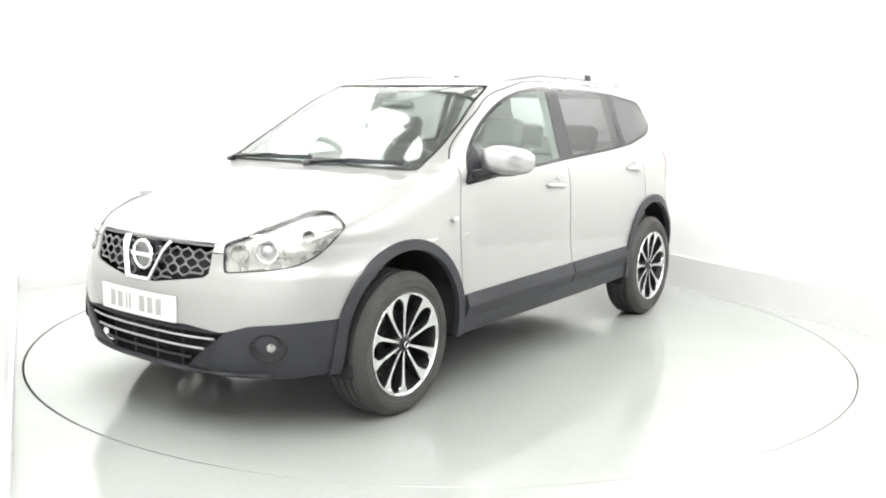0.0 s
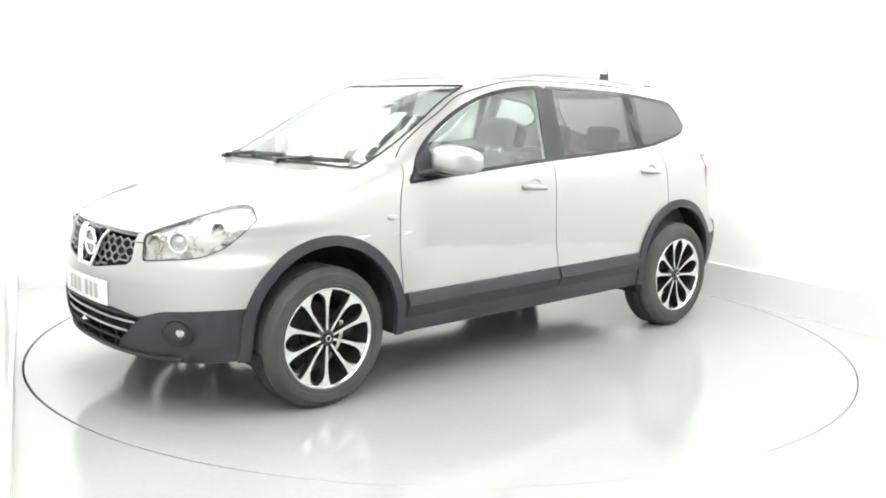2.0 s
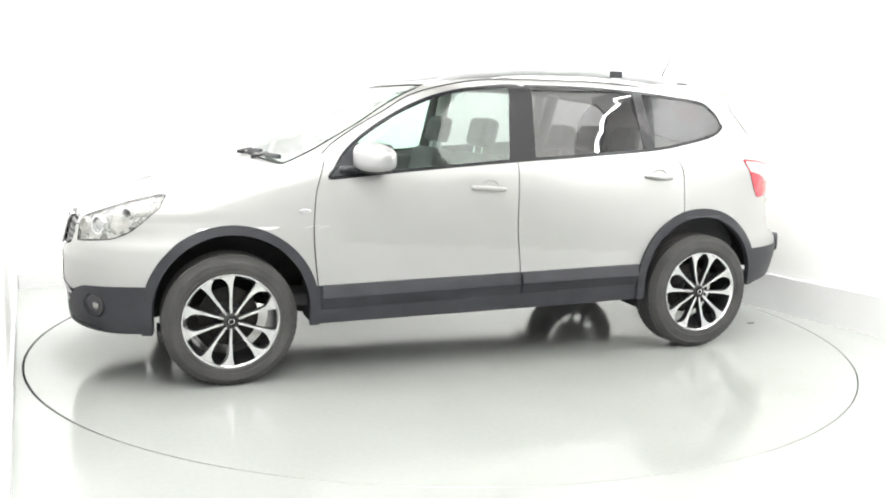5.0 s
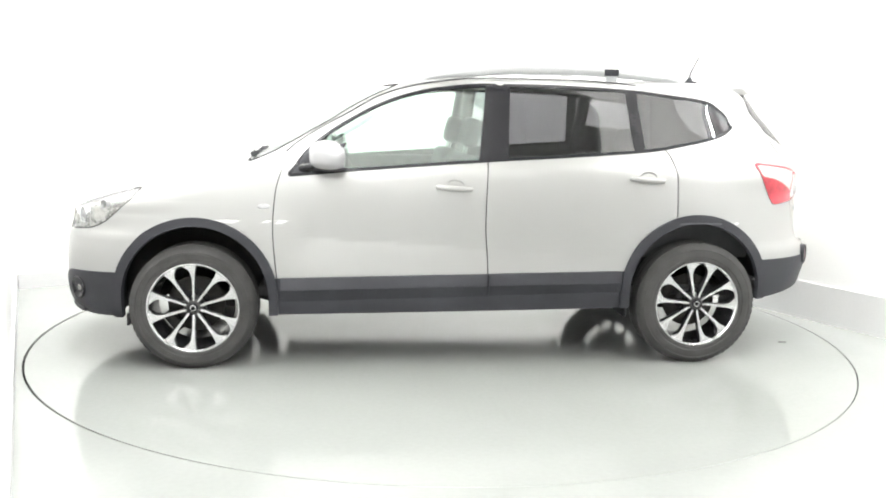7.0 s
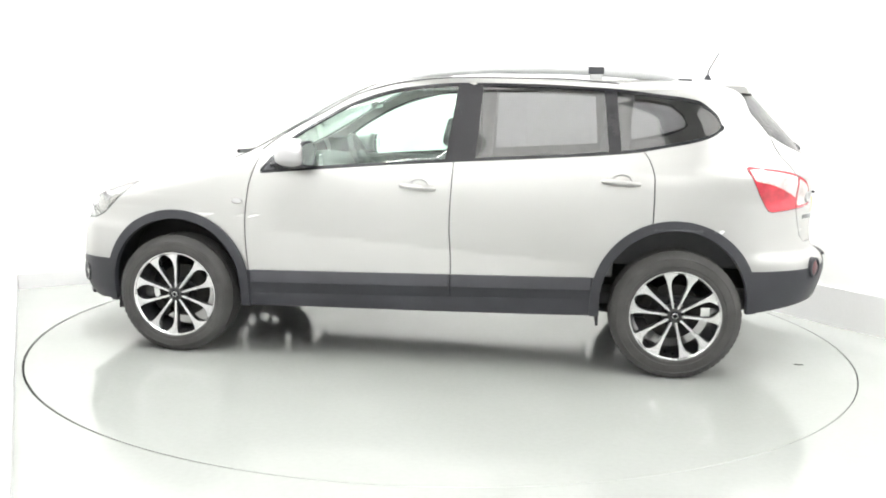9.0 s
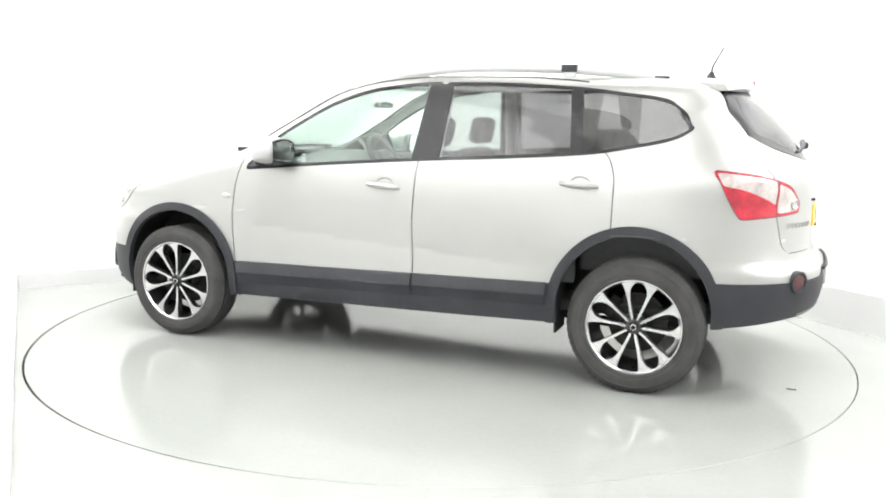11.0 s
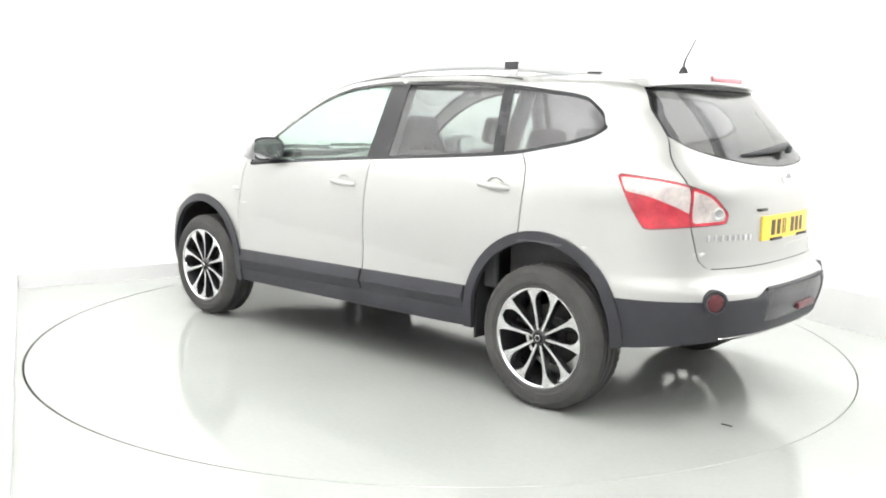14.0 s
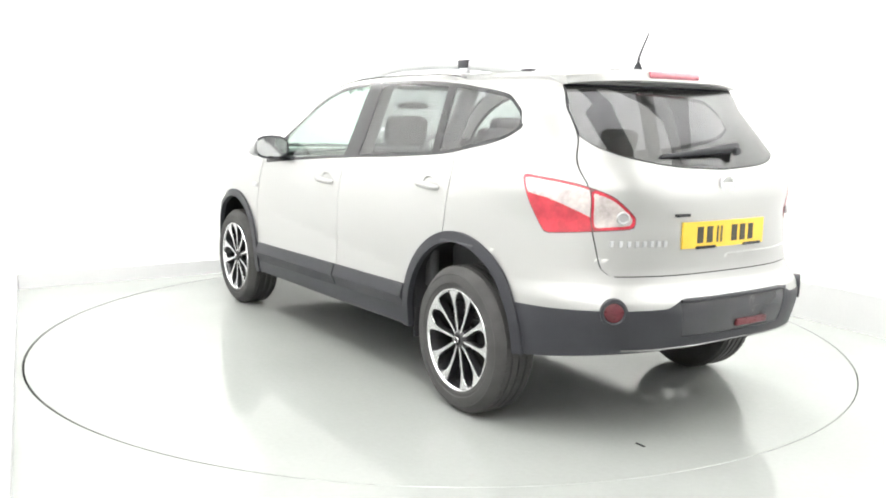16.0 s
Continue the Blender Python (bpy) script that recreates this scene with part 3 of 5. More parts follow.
def build_shell():
    sh = Shell()
    for i in (0, 1):
        sh.cut(arch(i, 0.380), "body", "hole")
    sh.cut(lambda x, y, z, s: FOOT(x) - z, "body", "hole")
    sh.cut(arch(0, 0.428), "body", "front_arch")
    sh.cut(arch(1, 0.430), "body", "rear_arch")
    # dark cladding round the foot of the car
    def clad(x, y, z, s):
        side = sill_line(x)
        front = np.interp(y, [0.0, 0.30, 0.47, 0.58, 0.80], [0.485, 0.482, 0.462, 0.498, 0.515])
        rear = np.interp(y, [0.0, 0.32, 0.40, 0.80], [0.640, 0.640, 0.605, 0.590])
        return np.where(s < 1, front, np.where(s > 2.0, rear, side)) - z
    sh.cut(clad, "body", "cladding")
    sh.cut(lambda x, y, z, s: np.where(s < 1, np.minimum(np.minimum(0.478 - z, z - 0.278), 0.485 - y - np.maximum(0.463 - z, 0) * 1.25), -1), "cladding", "low_grille")
    sh.cut(lambda x, y, z, s: np.where(s > 2.0, np.minimum(np.minimum(0.345 - y - 0.15 * (0.64 - z), z - 0.478), 0.632 - z), -1), "cladding", "bumper_inset")
    sh.cut(lambda x, y, z, s: np.where(s < 1.0, np.minimum(0.818 + 0.01 * y - z, np.minimum(0.392 - y, z - 0.640 - 0.16 * np.maximum(y - 0.10, 0))), -1), "body", "grille_hole")
    sh.cut(lambda x, y, z, s: np.where(s < 1.3, HEAD(x - y, z), -1), "body", "headlamp")
    sh.cut(lambda x, y, z, s: np.where(s > 1.6, TAIL(-x - y, z), -1), "body", "tail_lamp")
    sh.cut(lambda x, y, z, s: np.where((z > 1.02) & (z < 1.56) & (y > 0.3), windows(x, z) + 0.012, -1), "body", "window_frame")
    # glazing
    sh.cut(lambda x, y, z, s: windows(x, z) - 0.006, "window_frame", "glazing")
    sh.cut(lambda x, y, z, s: x + 0.135 + 0.12 * (z - 1.13), "glazing", "front_glass", "rear_glazing")
    sh.cut(lambda x, y, z, s: 0.76 - 0.35 * (z - 1.2) - x, "front_glass", "front_glass", "window_frame")
    sh.cut(lambda x, y, z, s: -x - 0.295 - 0.06 * (z - 1.13), "rear_glazing", "rear_glass", "window_frame")
    sh.cut(lambda x, y, z, s: -x - 0.970 - 0.10 * (1.51 - z), "rear_glass", "quarter_glass", "rear_glass")
    sh.cut(lambda x, y, z, s: -x - 1.035 - 0.10 * (1.51 - z), "quarter_glass", "quarter_glass", "window_frame")
    # windscreen and its dark border
    def screen(x, y, z, s):
        return np.where((s < 0.9) & (z > 0.9), np.minimum(np.minimum(z - 1.098, 1.530 - z), (SCREEN_EDGE(z) - s) * 0.6), -1)
    sh.cut(screen, "body", "screen_frame")
    sh.cut(lambda x, y, z, s: screen(x, y, z, s) - 0.007, "screen_frame", "windscreen")
    # tailgate, rear window
    def gate(x, y, z, s):
        return np.where((s > 2.0) & (z > 0.66), np.minimum(np.minimum(GATE(z) - y, z - 0.728), 1.535 - z), -1)
    sh.cut(lambda x, y, z, s: gate(x, y, z, s) + 0.0022, "body", "gate_seam")
    sh.cut(lambda x, y, z, s: gate(x, y, z, s) - 0.0022, "gate_seam", "tailgate")
    sh.cut(lambda x, y, z, s: gate(x, y, z, s), "tail_lamp", "gate_lamp")

    sh.cut(lambda x, y, z, s: z - 1.0, "gate_seam", "gate_seam_upper")

    def rear_window(x, y, z, s):
        return np.minimum(np.minimum(z - REAR_LOW(y), 1.512 - z), 0.586 - 0.16 * (z - 1.3) - y)
    sh.cut(lambda x, y, z, s: np.where(s > 2.0, rear_window(x, y, z, s), -1), "tailgate gate_seam_upper body", "rear_frame")
    sh.cut(lambda x, y, z, s: rear_window(x, y, z, s) - 0.006, "rear_frame", "rear_window")
    # bonnet
    def bonnet(x, y, z, s):
        edge = np.interp(x, [1.0, 1.3, 1.7, 2.0, 2.2], [0.70, 0.685, 0.62, 0.545, 0.52])
        return np.where((z > 0.80) & (s < 1.0), np.minimum(np.minimum(edge - y, z - 0.823), 1.093 - z), -1)
    sh.cut(lambda x, y, z, s: bonnet(x, y, z, s) + 0.0012, "body", "bonnet_seam")
    sh.cut(lambda x, y, z, s: bonnet(x, y, z, s) - 0.0012, "bonnet_seam", "bonnet")
    sh.cut(lambda x, y, z, s: z - 0.845, "bonnet_seam", "bonnet_side_seam")
    # doors
    d1 = curve([0.40, 0.507, 0.755, 0.938, 1.12], [0.935, 0.947, 0.965, 0.952, 0.90])
    d2 = curve([0.40, 0.564, 0.78, 1.14], [-0.186, -0.184, -0.170, -0.182])
    d3 = curve([0.50, 0.60, 0.848, 1.044, 1.149, 1.23], [-1.00, -1.03, -1.242, -1.242, -1.215, -1.15])

    def seam(fn, lo, hi, nm):
        sh.cut(lambda x, y, z, s: np.where((s > 0.5) & (s < 2.5), x - fn(z) + 0.0030, -1), "body", "part_a")
        sh.cut(lambda x, y, z, s: fn(z) + 0.0030 - x, "part_a", "part_b", "body")
        sh.cut(lambda x, y, z, s: np.minimum(z - lo, hi - z), "part_b", nm, "body")
    for fn, lo, hi, nm in ((d1, 0.40, 1.125, "front_seam"), (d2, 0.40, 1.16, "middle_seam"), (d3, 0.80, 1.24, "rear_seam")):
        seam(fn, lo, hi, nm)

    def door(x, y, z, s, a, b):
        return np.where((s > 0.5) & (s < 2.5), np.minimum(a(z) - x, x - b(z)), -1) + np.where(z > 1.2, -9, 0)
    sh.cut(lambda x, y, z, s: door(x, y, z, s, d1, d2), "body", "front_door")
    sh.cut(lambda x, y, z, s: door(x, y, z, s, d2, d3), "body", "rear_door")
    sh.cut(lambda x, y, z, s: np.where((z > 1.555) & (s > 0), 1.0, -1.0), "body", "roof")
    sh.cut(lambda x, y, z, s: np.where(s < 1.3, x - 0.93, -1), "body", "front_wing")
    sh.cut(lambda x, y, z, s: np.where(s < 1.0, 0.705 + 0.12 * (x - 2.0) - z, -1) + np.where(x < 1.72, -1, 0), "front_wing", "front_bumper")
    sh.cut(lambda x, y, z, s: np.where(s > 2.0, 0.735 - z, -1) + np.where(x > -1.78, -1, 0), "body", "rear_bumper")
    # lamp lenses: a red rim, a clear upper field, a red lower field
    sh.cut(lambda x, y, z, s: np.minimum(TAIL(-x - y, z) - 0.012, z - np.interp(-x - y, [0.95, 1.10, 1.20, 1.32, 1.45], [1.062, 1.042, 1.018, 0.982, 0.935])), "tail_lamp", "tail_clear")
    sh.cut(lambda x, y, z, s: np.minimum(TAIL(-x - y, z) - 0.016, GATE(z) - 0.010 - y), "gate_lamp", "gate_clear")
    sh.cut(lambda x, y, z, s: 0.0045 - TAIL(-x - y, z), "tail_lamp", "tail_edge")
    sh.cut(lambda x, y, z, s: np.maximum(0.0045 - TAIL(-x - y, z), 0.0035 - np.abs(GATE(z) - y)), "gate_lamp", "gate_edge")
    sh.cut(lambda x, y, z, s: HEAD(x - y, z) - 0.006, "headlamp", "lamp_glass")
    return sh



def side_y(x, z):
    """How far out the skin stands at the left side."""
    ss = np.linspace(0.02, 2.98, 600)
    p = shell(z, ss)
    return float(np.interp(-x, -p[:, 0], p[:, 1]))


def nose_x(y, z):
    p = shell(z, np.linspace(0, 1, 200))
    return float(np.interp(y, p[:, 1], p[:, 0]))


def tail_x(y, z):
    p = shell(z, np.linspace(3, 2, 200))
    return float(np.interp(y, p[:, 1], p[:, 0]))


def build_car():
    car = new("car")
    tagged(car, "silver family crossover car with black plastic cladding", "car")
    sh = build_shell()
    sh.panel("body", "body", car, PAINT, 0.010, inner=LINING, both=True)
    sh.panel("roof", "roof", car, PAINT, 0.010, inner=LINING, both=True)
    sh.panel("front_bumper", "front_bumper", car, PAINT, 0.010, inner=LINER, both=True)
    sh.panel("rear_bumper", "rear_bumper", car, PAINT, 0.010, inner=LINER, both=True)
    sh.panel("cladding", "cladding", car, CLAD, 0.012, 0.004, both=True, tag="grey-black textured plastic cladding")
    sh.panel("bumper_inset", "bumper_inset", car, CLAD_SMOOTH, 0.010, 0.001, both=True, tag="smooth dark inset panel of the rear bumper")
    sh.panel("bonnet", "bonnet", car, PAINT, 0.010, inner=LINER, both=True)
    for side in (1, -1):
        sh.panel("bonnet_side_seam", "bonnet_seam", car, PAINT, 0.004, -0.006, side=side, tag="shut line beside the bonnet")
    sh.panel("bonnet_seam", "bonnet_seam", car, SEAL, 0.004, -0.004, both=True, tag="dark shut line at the bonnet's front")
    sh.panel("windscreen", "windscreen", car, SCREEN, 0.004, both=True, tag="clear windscreen glass").visible_shadow = False
    sh.panel("screen_frame", "windscreen_border", car, SEAL, 0.006, 0.003, both=True, tag="black border of the windscreen")
    gate = sh.panel("tailgate", "tailgate", car, PAINT, 0.010, inner=LINING, both=True)
    for half in (1, -1):
        for lab in ("gate_seam", "gate_seam_upper"):
            sh.panel(lab, "tailgate_seam", car, SEAL, 0.004, -0.008, side=half, tag="dark shut line round the tailgate")
    sh.panel("rear_frame", "rear_window_border", gate, GLOSS_BLACK, 0.006, 0.001, both=True, tag="black border of the rear window")
    sh.panel("rear_window", "rear_window", gate, PRIVACY, 0.004, both=True, tag="dark tinted rear window").visible_shadow = False
    for side in (1, -1):
        sh.panel("front_wing", "front_wing", car, PAINT, 0.010, inner=LINER, side=side)
        fd = sh.panel("front_door", "front_door", car, PAINT, 0.010, inner=DASH, side=side)
        rd = sh.panel("rear_door", "rear_door", car, PAINT, 0.010, inner=DASH, side=side)
        for lab in ("front_seam", "middle_seam", "rear_seam"):
            sh.panel(lab, "door_seam", car, SEAL, 0.004, -0.008, side=side, tag="dark shut line of a door")
        sh.panel("front_arch", "wheel_arch_trim", car, CLAD, 0.030, 0.016, side=side, tag="grey-black plastic wheel arch trim")
        sh.panel("rear_arch", "wheel_arch_trim", car, CLAD, 0.030, 0.016, side=side, tag="grey-black plastic wheel arch trim")
        sh.panel("window_frame", "window_surround", car, GLOSS_BLACK, 0.010, 0.001, side=side, tag="gloss black window surround and pillar")
        for lab, nm, par, mt, tg in (("front_glass", "front_window", fd, DOOR_GLASS, "green-tinted door window"), ("rear_glass", "rear_door_window", rd, PRIVACY, "dark tinted door window"),
                                     ("quarter_glass", "quarter_window", car, PRIVACY, "dark tinted quarter window")):
            sh.panel(lab, nm, par, mt, 0.004, side=side, tag=tg).visible_shadow = False
        build_headlamp(sh, car, side)
        tl = sh.panel("tail_lamp", "tail_lamp", car, RED_LENS, 0.006, 0.003, side=side, tag="red tail lamp lens with clear field")
        sh.panel("tail_clear", "clear_field", tl, CLEAR_LENS, 0.006, 0.003, side=side, tag="clear upper field of the tail lamp")
        sh.panel("tail_edge", "lamp_edge", tl, RED_DARK, 0.006, 0.002, side=side, tag="dark red edge of the lens")
        gl = sh.panel("gate_lamp", "tailgate_lamp", gate, RED_LENS, 0.006, 0.003, side=side, tag="inner tail lamp with a red rim")
        sh.panel("gate_edge", "lamp_edge", gl, RED_DARK, 0.006, 0.002, side=side, tag="dark red edge of the lens")
        sh.panel("gate_clear", "clear_field", gl, CLEAR_LENS, 0.006, 0.003, side=side, tag="clear field of the inner tail lamp")
        m = Matrix.Translation((tail_x(0.535, 0.968) - 0.002, side * 0.535, 0.968)) @ Matrix.Rotation(-side * radians(36), 4, "Z") @ Matrix.Rotation(math.pi / 2, 4, "Z")
        lathe("lamp_bulb_ring", [(0.0, 0.004), (0.016, 0.005), (0.022, 0.010), (0.028, 0.006), (0.029, 0.0)], HOUSING, gl, m, "round grey reversing lamp bowl", 28)
        build_side_fittings(car, fd, rd, side)
    build_front(sh, car)
    build_rear(car, gate)
    build_roof_fittings(car)
    build_underside(car)
    build_cabin(car)
    build_wheels(car)
    return car


def build_headlamp(sh, car, side):
    hl = sh.panel("headlamp", "headlamp", car, GLOSS_BLACK, 0.012, 0.0015, side=side, tag="clear headlamp with a dark edge")
    sh.panel("lamp_glass", "lamp_glass", hl, LENS, 0.003, 0.001, side=side, tag="clear headlamp cover").visible_shadow = False
    sh.panel("lamp_glass", "lamp_bowl", hl, BOWL, 0.004, -0.012, side=side, tag="pale reflector bowl")
    for y, z, r, mt, nm, turn in ((0.605, 0.800, 0.046, CHROME, "projector_ring", 38), (0.505, 0.785, 0.042, BOWL, "main_beam_bowl", 28), (0.705, 0.862, 0.026, HOUSING, "indicator_bowl", 50)):
        m = Matrix.Translation((nose_x(y, z) - 0.010, side * (y - 0.006), z)) @ Matrix.Rotation(side * radians(turn), 4, "Z") @ Matrix.Rotation(-math.pi / 2, 4, "Z")
        lathe(nm, [(0.0, -0.030), (r * 0.35, -0.028), (r * 0.75, -0.012), (r * 0.86, 0.012), (r, 0.014), (r * 1.04, -0.01)], mt, hl, m, "", 32)
        if nm == "projector_ring":
            lathe("projector_lens", [(0.0, 0.020), (r * 0.35, 0.016), (r * 0.62, 0.002), (r * 0.66, -0.02)], HOUSING, hl, m, "pale glass projector lens", 32)


def build_side_fittings(car, fd, rd, side):
    flip = Matrix.Diagonal((1, side, 1, 1))
    # sill mouldings on the doors: bevelled on top
    for par, xa, xb in ((fd, 0.925, -0.178), (rd, -0.192, -0.930)):
        vs, n = [], 24
        for k in range(n):
            x = xa + (xb - xa) * k / (n - 1)
            zt = sill_line(x) + 0.004
            zb = float(FOOT(x)) + 0.008
            y = side_y(x, zt)
            for dy, z in ((-0.015, zt), (0.010, zt - 0.004), (0.026, zt - 0.052), (0.028, zt - 0.066), (0.018, zt - 0.082), (-0.022, zb + 0.02), (-0.034, zb), (-0.07, zb)):
                vs.append((x, side * (y + dy), z))
        m = 8
        fs = [(k * m + i, k * m + (i + 1) % m, (k + 1) * m + (i + 1) % m, (k + 1) * m + i) for k in range(n - 1) for i in range(m)]
        fs += [tuple(range(m)), tuple((n - 1) * m + i for i in range(m))]
        solid("sill_moulding", vs, fs, CLAD, par, "grey-black plastic sill moulding", 25)
    # door handles
    for par, hx, hz in ((fd, 0.005, 0.985), (rd, -1.068, 1.040)):
        y = side_y(hx, hz)
        base = new("door_handle")
        base.parent = par
        tagged(base, "silver pull door handle")
        pts = [(hx + 0.095 - 0.19 * k / 12, side * (y + 0.004 + 0.026 * math.sin(math.pi * k / 12) ** 0.5), hz - 0.006 - 0.012 * k / 12 + 0.006) for k in range(13)]
        tube("grip", pts, [0.010 + 0.004 * math.sin(math.pi * k / 12) for k in range(13)], PAINT, base, "", 10, 1.1)
        m = Matrix.Translation((hx - 0.005, side * (y - 0.004), hz + 0.005)) @ Matrix.Diagonal((1.5, side, 1, 1))
        lathe("recess", [(0.0, -0.010), (0.022, -0.006), (0.030, 0.002), (0.033, 0.0045)], PAINT, base, m, "", 32)
    # mirror: shell, dark foot, glass
    mr = new("door_mirror")
    mr.parent = car
    tagged(mr, "silver door mirror with a black foot")
    bm = bmesh.new()
    bmesh.ops.create_uvsphere(bm, u_segments=32, v_segments=20, radius=1)
    for v in bm.verts:
        c = v.co
        k = 1.0 if c.x > 0 else 0.80
        sx = math.copysign(abs(c.x) ** 0.9, c.x) * 0.100 * k
        sx = max(sx, -0.052)
        sy = math.copysign(abs(c.y) ** 0.78, c.y) * (0.130 if c.y > 0 else 0.124)
        slope = max(0.0, sy / 0.130 + 0.3) / 1.3
        sz = math.copysign(abs(c.z) ** 0.5, c.z) * (0.080 - 0.026 * slope ** 1.4 if c.z > 0 else 0.070)
        v.co = (0.655 + sx - 0.04 * (sy + 0.1) - 2.6 * max(0.0, sy) ** 2 + 0.02, (0.920 + sy) * side, 1.146 + sz)
    bmesh.ops.recalc_face_normals(bm, faces=bm.faces)
    ob = part("housing", bm, HOUSING, mr, "silver mirror housing")
    smooth(ob.data, 180)
    bm = bmesh.new()
    bmesh.ops.create_uvsphere(bm, u_segments=28, v_segments=14, radius=1)
    for v in bm.verts:
        c = v.co
        v.co = (0.668 + c.x * 0.082 - 0.03 * c.y, (0.885 + c.y * 0.090) * side, 1.084 + c.z * 0.020)
    bmesh.ops.recalc_face_normals(bm, faces=bm.faces)
    ob = part("lower_shell", bm, GLOSS_BLACK, mr, "black underside of the mirror")
    smooth(ob.data, 60)
    tube("foot", [(0.80, 0.800 * side, 1.075), (0.77, 0.83 * side, 1.082), (0.72, 0.88 * side, 1.095)], [0.040, 0.034, 0.024], GLOSS_BLACK, mr, "", 14, 0.7)
    face = Matrix.Translation((0.594, 0.914 * side, 1.143)) @ Matrix.Rotation(math.pi / 2 - side * 0.12, 4, "Z")
    oval = [(0.108 * math.copysign(abs(math.cos(a)) ** 0.7, math.cos(a)), 0.070 * math.copysign(abs(math.sin(a)) ** 0.7, math.sin(a))) for a in np.linspace(0, 2 * math.pi, 29)[:-1]]
    vs, fs = plate(oval, 0.016, face)
    solid("mirror_rim", vs, fs, CLAD, mr, "black rim of the mirror glass")
    vs, fs = plate([(0.90 * p, 0.86 * q) for p, q in oval], 0.024, face)
    solid("mirror_glass", vs, fs, CHROME, mr, "mirror glass")
    # corner sail of the door window
    vs = []
    for x, z in ((0.868, 1.046), (0.80, 1.145), (0.71, 1.218), (0.680, 1.066)):
        y = side_y(x, z)
        vs += [(x, side * (y + 0.007), z), (x, side * (y - 0.008), z)]
    solid("window_sail", vs, [(0, 2, 4, 6), (1, 7, 5, 3), (0, 1, 3, 2), (2, 3, 5, 4), (4, 5, 7, 6), (6, 7, 1, 0)], CLAD, mr, "black corner sail", 30)
    # side repeater and small wing badge
    y = side_y(1.03, 0.80)
    m = Matrix.Translation((1.01, side * y, 0.875)) @ Matrix.Diagonal((1.6, side, 0.7, 1))
    lathe("side_badge", [(0.0, 0.006), (0.016, 0.005), (0.020, -0.002)], SATIN, car, m, "small silver wing badge", 20)
    # drip channel above the doors
    xs = np.linspace(0.90, -1.05, 40)
    top = curve([-1.05, -0.99, -0.688, -0.223, -0.068, 0.086, 0.241, 0.396, 0.552, 0.708, 0.866, 0.93], [1.548, 1.555, 1.573, 1.573, 1.564, 1.546, 1.515, 1.466, 1.378, 1.290, 1.187, 1.124])
    tube("drip_channel", [(x, side * (side_y(x, float(top(x))) + 0.001), float(top(x))) for x in xs], 0.0045, CLAD, car, "dark roof drip channel", 6)
    # flaps ahead of the wheels
    for x, z0, z1 in ((1.72, 0.235, 0.30), (-0.975, 0.265, 0.62), (0.975, 0.30, 0.60)):
        block("wheel_flap", LINER, car, (x, side * 0.74, (z0 + z1) / 2), (0.014, 0.19, z1 - z0), 0.004, None, "black rubber flap")
    # rail
    rail = new("roof_rail")
    rail.parent = car
    tagged(rail, "satin silver roof rail with a dark grip")
    prof = curve([-1.42, -1.37, -1.30, -0.95, -0.70, -0.38, -0.07, 0.10, 0.24, 0.31], [1.570, 1.592, 1.612, 1.640, 1.650, 1.648, 1.622, 1.594, 1.545, 1.510])
    pl = curve([-1.42, -0.8, 0.0, 0.31], [0.505, 0.525, 0.520, 0.520])
    xs = np.linspace(0.30, -1.415, 56)
    tube("bar", [(x, side * float(pl(x)), float(prof(x)) - 0.024) for x in xs], [0.0125 if 2 < k < 53 else 0.008 for k in range(56)], SATIN, rail, "", 12, 2.0)
    block("grip", CLAD, rail, (-0.925, side * 0.523, 1.622), (0.085, 0.034, 0.040), 0.006, None, "dark grip on the rail")
    block("rear_foot", CLAD, rail, (-1.405, side * 0.506, 1.575), (0.075, 0.028, 0.022), 0.006, None, "dark rail foot")
    for x in (0.16, -0.925):
        z = float(prof(x)) - 0.015
        block("post", SATIN, rail, (x, side * float(pl(x)), z - 0.035), (0.07, 0.020, 0.06), 0.006)


